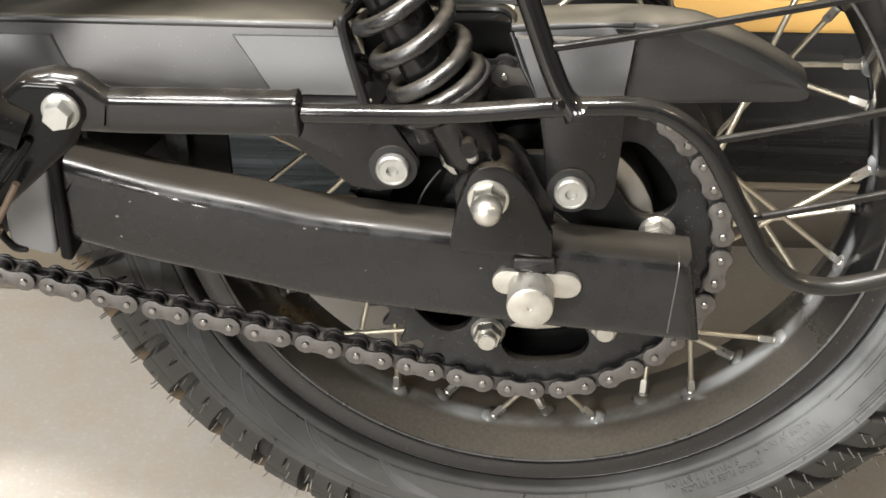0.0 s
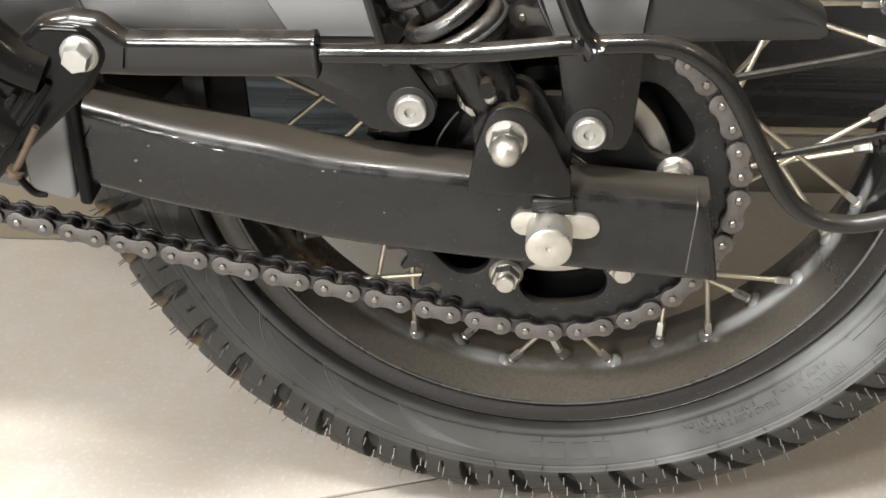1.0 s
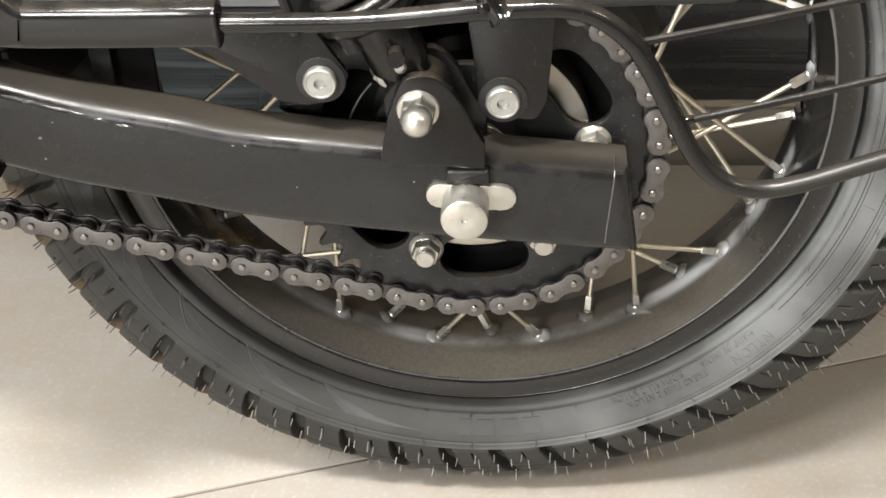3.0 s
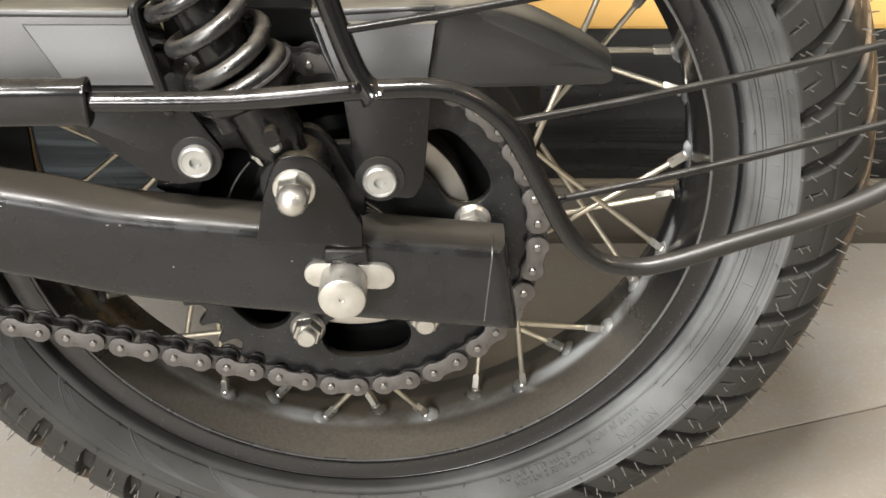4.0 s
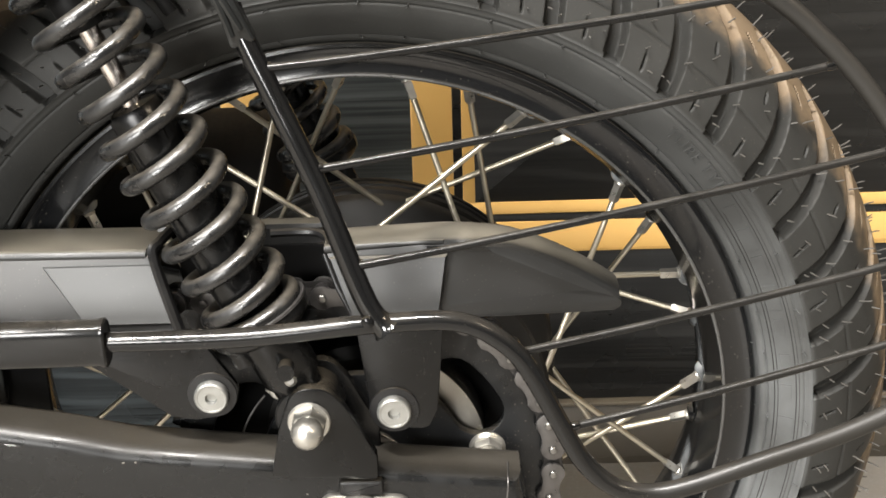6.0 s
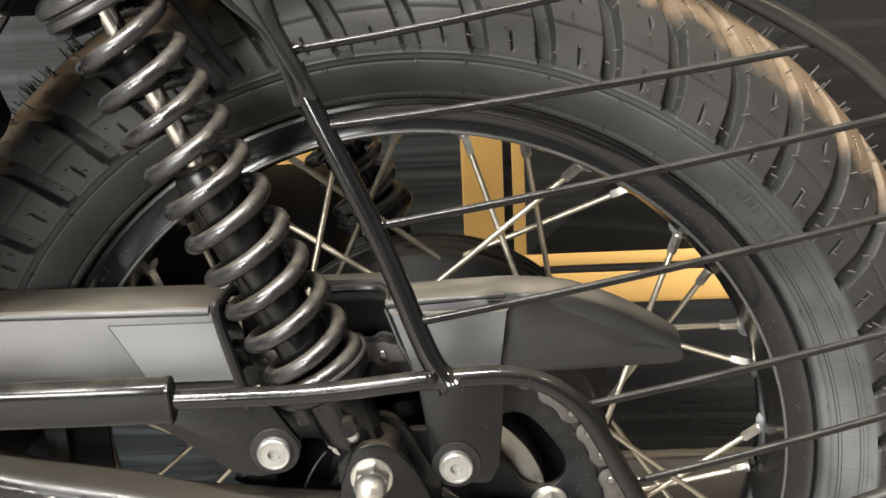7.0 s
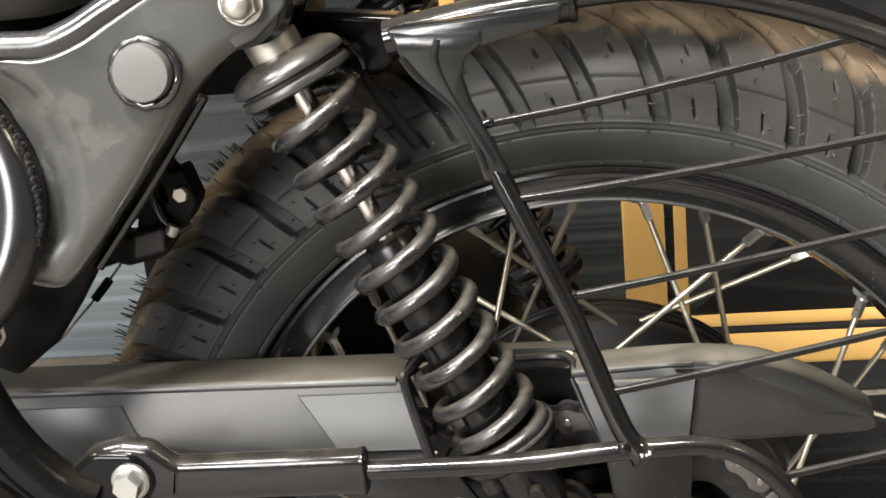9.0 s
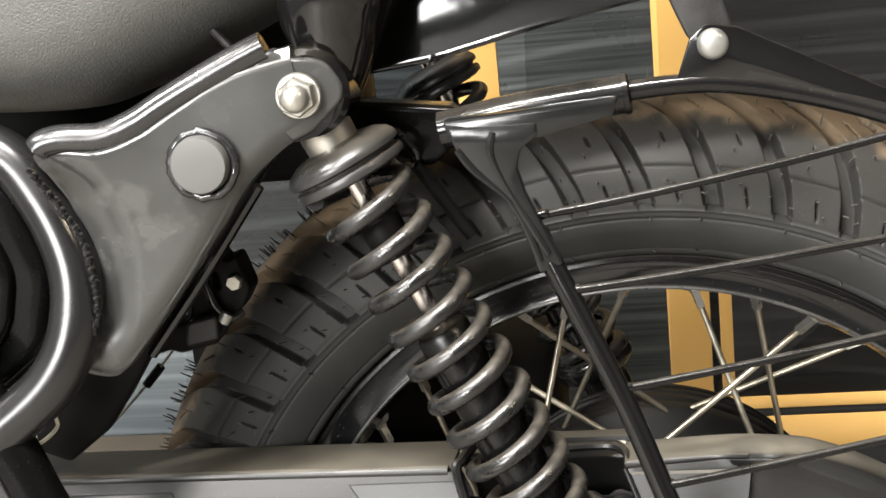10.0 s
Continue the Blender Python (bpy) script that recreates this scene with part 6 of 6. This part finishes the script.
# tail panel, and a black box added for the dark gap under the seat
bm = bmesh.new()
edge = spline([(-0.1450, -0.076, 0.6545), (-0.1265, -0.076, 0.6589), (-0.1006, -0.076, 0.6616), (-0.0834, -0.076, 0.6649), (-0.0410, -0.075, 0.6743), (-0.0108, -0.074, 0.6798), (0.0534, -0.072, 0.6918), (0.2000, -0.066, 0.7200)], 6)
shape = [(0.0035, 0.0035), (0.0010, 0.0010), (-0.0012, 0.0000), (-0.0022, 0.0018), (-0.0008, 0.0042)] + [(0.075 * (1 - math.cos(a)) + 0.0006, 0.0050 + 0.095 * math.sin(a)) for a in (radians(14 + 7.5 * k) for k in range(11))]
rings = [[bm.verts.new(p + Vector((0, dy, dz))) for dy, dz in shape] for p in edge]
for ra, rb in zip(rings[:-1], rings[1:]):
    for k in range(len(shape) - 1):
        bm.faces.new((ra[k], ra[k + 1], rb[k + 1], rb[k]))
part("tail_panel", bm, M_TAIL, bike, "gloss black curved rear mudguard with reflections", angle=60)
slab("under_seat_dark_fill", -0.600, -0.160, 0.592, 0.730, -0.010, 0.120, M_BLACK_RUBBER, bike, "", 0.01)

# pillion foot-rest hanger
bm = bmesh.new()
plate(bm, fillet([(-0.3450, 0.3150, 0.01), (-0.2843, 0.3650, 0.006), (-0.2478, 0.3981, 0.02), (-0.2225, 0.4205, 0.014), (-0.2080, 0.4420, 0.014), (-0.2190, 0.4570, 0.012), (-0.2420, 0.4580, 0.012),
                  (-0.2600, 0.4430, 0.02), (-0.330, 0.4700, 0.02)], 0.004, 7), -0.1740, -0.1570, 0.005)
hanger = part("foot_rest_hanger", bm, M_CAST, bike, "gloss black cast foot-rest hanger")
bm = bmesh.new()
tube(bm, spline([(-0.345, -0.176, 0.470), (-0.297, -0.175, 0.4310), (-0.274, -0.172, 0.4080), (-0.266, -0.170, 0.3990)], 6), 0.0130, 18)
part("cast_rib", bm, M_CAST, hanger)
bm = bmesh.new()
tube(bm, spline([(-0.325, -0.164, 0.548), (-0.312, -0.166, 0.530), (-0.298, -0.170, 0.502), (-0.284, -0.172, 0.468), (-0.263, -0.172, 0.441), (-0.245, -0.170, 0.430)], 7), 0.0125, 20)
part("cast_tube", bm, M_CAST, hanger, "glossy black bent casting")
bm = bmesh.new()
tube(bm, [(-0.2485, -0.1850, 0.4075), (-0.2525, -0.1850, 0.4010), (-0.2650, -0.1840, 0.3815)], 0.0019, 10)
lathe(bm, [(0, 0), (0.0042, 0.0005), (0.0042, 0.0040), (0, 0.0045)], (-0.2665, -0.1840, 0.3790), (0.5, 0, 0.8), 12)
part("split_pin", bm, M_TARNISH, hanger, "tarnished brown steel pin")
for k in range(4):
    bm = bmesh.new()
    f = 0.0085 * k
    tube(bm, spline([(-0.2420 - f, -0.1752, 0.4265 - 0.35 * f), (-0.2560 - f, -0.1768, 0.4105 - 0.5 * f), (-0.2760 - f, -0.1760, 0.3860 - 0.6 * f)], 6), lambda t: 0.0022 + 0.0012 * math.sin(math.pi * t), 10)
    part("cast_ridge", bm, M_CAST, hanger)
bm = bmesh.new()
hexhead(bm, -0.2234, 0.4422, -0.1835, -0.1740, 0.0072, 0.2)
lathe(bm, [(0.0094, -0.174), (0.0094, -0.1760), (0.0082, -0.1772), (0.0, -0.1772)], (-0.2234, 0, 0.4422), segs=28)
part("hanger_bolt", bm, M_BOLT, hanger, "bright hexagon flange bolt")

# the shock absorber on the far side, and the silencer behind the wheel
far = part("far_shock_absorber", shock.data, M_SATIN, bike, "black damper body of the other rear shock absorber")
far.matrix_basis = Matrix.Translation((0.0115, 0.246, 0.0))
for o in list(shock.children):
    if o.name.split(".")[0] in ("spring", "top_cap", "spring_seat", "damper_rod", "bump_stop", "lower_eye"):
        again(o, Matrix.Identity(4), far)
bm = bmesh.new()
lathe(bm, [(0.0, 0.0), (0.030, 0.0), (0.042, -0.004), (0.050, -0.014), (0.052, -0.03), (0.052, -0.16), (0.04, -0.19), (0.0, -0.19)], (-0.060, 0.190, 0.388), (1, 0, 0.0), 48)
part("silencer", bm, M_SILENCER, bike, "dull brown-black silencer barrel")

# black sheet added beyond the wheel, to keep the view through it dark
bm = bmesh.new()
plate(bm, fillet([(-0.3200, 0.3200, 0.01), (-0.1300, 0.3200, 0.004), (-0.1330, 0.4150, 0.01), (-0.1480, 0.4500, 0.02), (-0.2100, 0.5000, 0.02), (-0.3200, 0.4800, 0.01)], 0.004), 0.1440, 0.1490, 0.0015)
part("far_dark_sheet", bm, M_BLACK_RUBBER, bike, "black sheet added on the far side to keep it dark")

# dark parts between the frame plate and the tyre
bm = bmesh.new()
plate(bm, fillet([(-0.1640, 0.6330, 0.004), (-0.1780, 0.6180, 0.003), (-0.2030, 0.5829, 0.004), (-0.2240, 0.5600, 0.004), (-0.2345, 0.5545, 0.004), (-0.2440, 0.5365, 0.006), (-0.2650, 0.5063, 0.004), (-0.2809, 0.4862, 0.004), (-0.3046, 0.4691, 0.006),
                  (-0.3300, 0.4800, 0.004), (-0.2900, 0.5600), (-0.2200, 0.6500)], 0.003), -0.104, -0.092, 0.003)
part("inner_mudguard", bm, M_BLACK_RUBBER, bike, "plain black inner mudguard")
bm = bmesh.new()
tube(bm, spline([(-0.1800, -0.1060, 0.6130), (-0.2120, -0.1070, 0.5720), (-0.2480, -0.1070, 0.5290)], 6), 0.0028, 8)
part("mudguard_lip", bm, M_PAINT, bike)
bm = bmesh.new()
plate(bm, fillet([(-0.2300, 0.5850, 0.004), (-0.2150, 0.5790, 0.003), (-0.2104, 0.5700, 0.002), (-0.2040, 0.5725, 0.003), (-0.1985, 0.5540, 0.006), (-0.2041, 0.5444, 0.004), (-0.2110, 0.5375, 0.003),
                  (-0.2213, 0.5248, 0.003), (-0.2413, 0.5205, 0.004), (-0.2470, 0.5225, 0.002), (-0.2600, 0.5190, 0.004), (-0.2500, 0.5480, 0.004)], 0.003, 4), -0.084, -0.066, 0.002,
      holes=[fillet([(-0.2184, 0.5645), (-0.2161, 0.5630), (-0.2152, 0.5550), (-0.2186, 0.5560)], 0.0008, 3),
             fillet([(-0.2418, 0.5466), (-0.2317, 0.5460), (-0.2340, 0.5400), (-0.2375, 0.5370), (-0.2440, 0.5372)], 0.0012, 3)])
box(bm, -0.2320, -0.2180, -0.0900, -0.0700, 0.5700, 0.5840, 0.002)
mech = part("switch_bracket", bm, M_BLACK_RUBBER, bike, "small black bracket with a bolt")
bm = bmesh.new()
hexhead(bm, -0.2060, 0.5590, -0.0890, -0.0830, 0.0042, 0.2)
part("bracket_bolt", bm, M_ZINC, mech)
bm = bmesh.new()
tube(bm, spline([(-0.2225, -0.087, 0.5640), (-0.2200, -0.087, 0.5550), (-0.2172, -0.087, 0.5465), (-0.2110, -0.086, 0.5400), (-0.2050, -0.082, 0.5420)], 6), 0.0024, 10)
part("bent_hose", bm, M_PAINT, mech, "glossy black bent hose")
bm = bmesh.new()
lathe(bm, [(0.0, -0.0015), (0.0030, -0.0015), (0.0034, 0.0), (0.0034, 0.004), (0.0, 0.005)], (-0.2135, -0.089, 0.5395), (0.5, 0.2, 0.8), 14)
part("hose_clip", bm, M_BOLT, mech, "small bright hose clip")
bm = bmesh.new()
plate(bm, fillet([(-0.2330, 0.5400), (-0.2160, 0.5440), (-0.2170, 0.5300), (-0.2360, 0.5260)], 0.003, 4), -0.092, -0.083, 0.002)
part("switch_body", bm, M_PLAIN_PLASTIC, mech, "small black plastic switch body")
bm = bmesh.new()
tube(bm, spline([(-0.2380, -0.063, 0.5330), (-0.2502, -0.060, 0.5196), (-0.2692, -0.060, 0.4990), (-0.2900, -0.060, 0.4790), (-0.3000, -0.060, 0.470)], 6), 0.0008, 6)
cable = part("brake_cable", bm, M_SPOKE, bike, "thin steel cable with a black sleeve")
bm = bmesh.new()
tube(bm, [(-0.2632, -0.060, 0.5054), (-0.2732, -0.060, 0.4948)], 0.0026, 10)
part("cable_sleeve", bm, M_BLACK_RUBBER, cable)
bm = bmesh.new()
tube(bm, spline([(-0.2760, -0.142, 0.5330), (-0.2880, -0.142, 0.5140), (-0.2890, -0.142, 0.5060), (-0.2980, -0.142, 0.4985), (-0.3044, -0.142, 0.4967)], 6), 0.0010, 6)
part("wire_clip", bm, M_SPOKE, bike)
bm = bmesh.new()
lathe(bm, [(0, -0.003), (0.0034, -0.002), (0.0042, 0.004), (0.0030, 0.009), (0, 0.010)], (-0.3050, -0.143, 0.4925), (0.2, 0, 1), 14)
part("clip_end", bm, mat("yellowed_plastic", (0.45, 0.38, 0.25), 0.5), bike, "yellowed plastic clip end")
bm = bmesh.new()
plate(bm, fillet([(-0.1500, 0.6480, 0.006), (-0.0850, 0.6400, 0.004), (-0.0800, 0.6260, 0.01), (-0.0980, 0.6100, 0.01), (-0.1180, 0.6150, 0.01), (-0.1400, 0.6300, 0.006)], 0.003), -0.078, -0.060, 0.004)
part("rear_bracket", bm, M_CAST, bike, "glossy black bracket under the tail")
bm = bmesh.new()
tube(bm, spline([(-0.1210, -0.082, 0.6330), (-0.1120, -0.088, 0.6310), (-0.1040, -0.088, 0.6200), (-0.1090, -0.084, 0.6120), (-0.1170, -0.082, 0.6200)], 6), 0.0018, 8)
part("cable_loop", bm, M_PAINT, bike)
bm = bmesh.new()
tube(bm, [(-0.1080, -0.076, 0.6130), (-0.1035, -0.075, 0.6060), (-0.0840, -0.075, 0.5760), (-0.0820, -0.075, 0.5729)], 0.0034, 12)
part("short_rod", bm, M_BLACK_RUBBER, bike, "short dull black rod")
# gusset above the upper shock mount
bm = bmesh.new()
lathe(bm, [(0.0, -0.136), (0.0180, -0.136), (0.0205, -0.133), (0.0210, -0.110), (0.0, -0.110)], (-0.1440, 0, 0.6605), segs=40)
part("shock_mount_boss", bm, M_PAINT, bike, "glossy black shock mount boss")
bm = bmesh.new()
column = [((-0.1400, -0.112, 0.6500), 0.0090), ((-0.1360, -0.111, 0.6640), 0.0150), ((-0.1345, -0.108, 0.6800), 0.0215), ((-0.1335, -0.105, 0.6980), 0.0265), ((-0.1280, -0.102, 0.7250), 0.0290), ((-0.1150, -0.098, 0.7650), 0.0300)]
tube(bm, spline([c for c, _ in column], 6), lambda t: float(np.interp(t * 5, range(6), [r for _, r in column])), 32)
part("frame_gusset", bm, M_TAIL, bike, "glossy black swelling frame gusset", angle=70)
bm = bmesh.new()
plate(bm, fillet([(-0.1360, 0.6480, 0.004), (-0.1290, 0.6470, 0.004), (-0.1180, 0.6690, 0.01), (-0.1040, 0.6980), (-0.1180, 0.7100), (-0.1300, 0.6700)], 0.003), -0.100, -0.088, 0.004)
part("gusset_fin", bm, M_CAST, bike, "black edge behind the frame gusset")
bm = bmesh.new()
tube(bm, [(-0.1930, -0.104, 0.6900), (-0.1800, -0.104, 0.6740)], 0.0022, 8)
part("thin_stay", bm, M_CHAIN_DARK, bike)
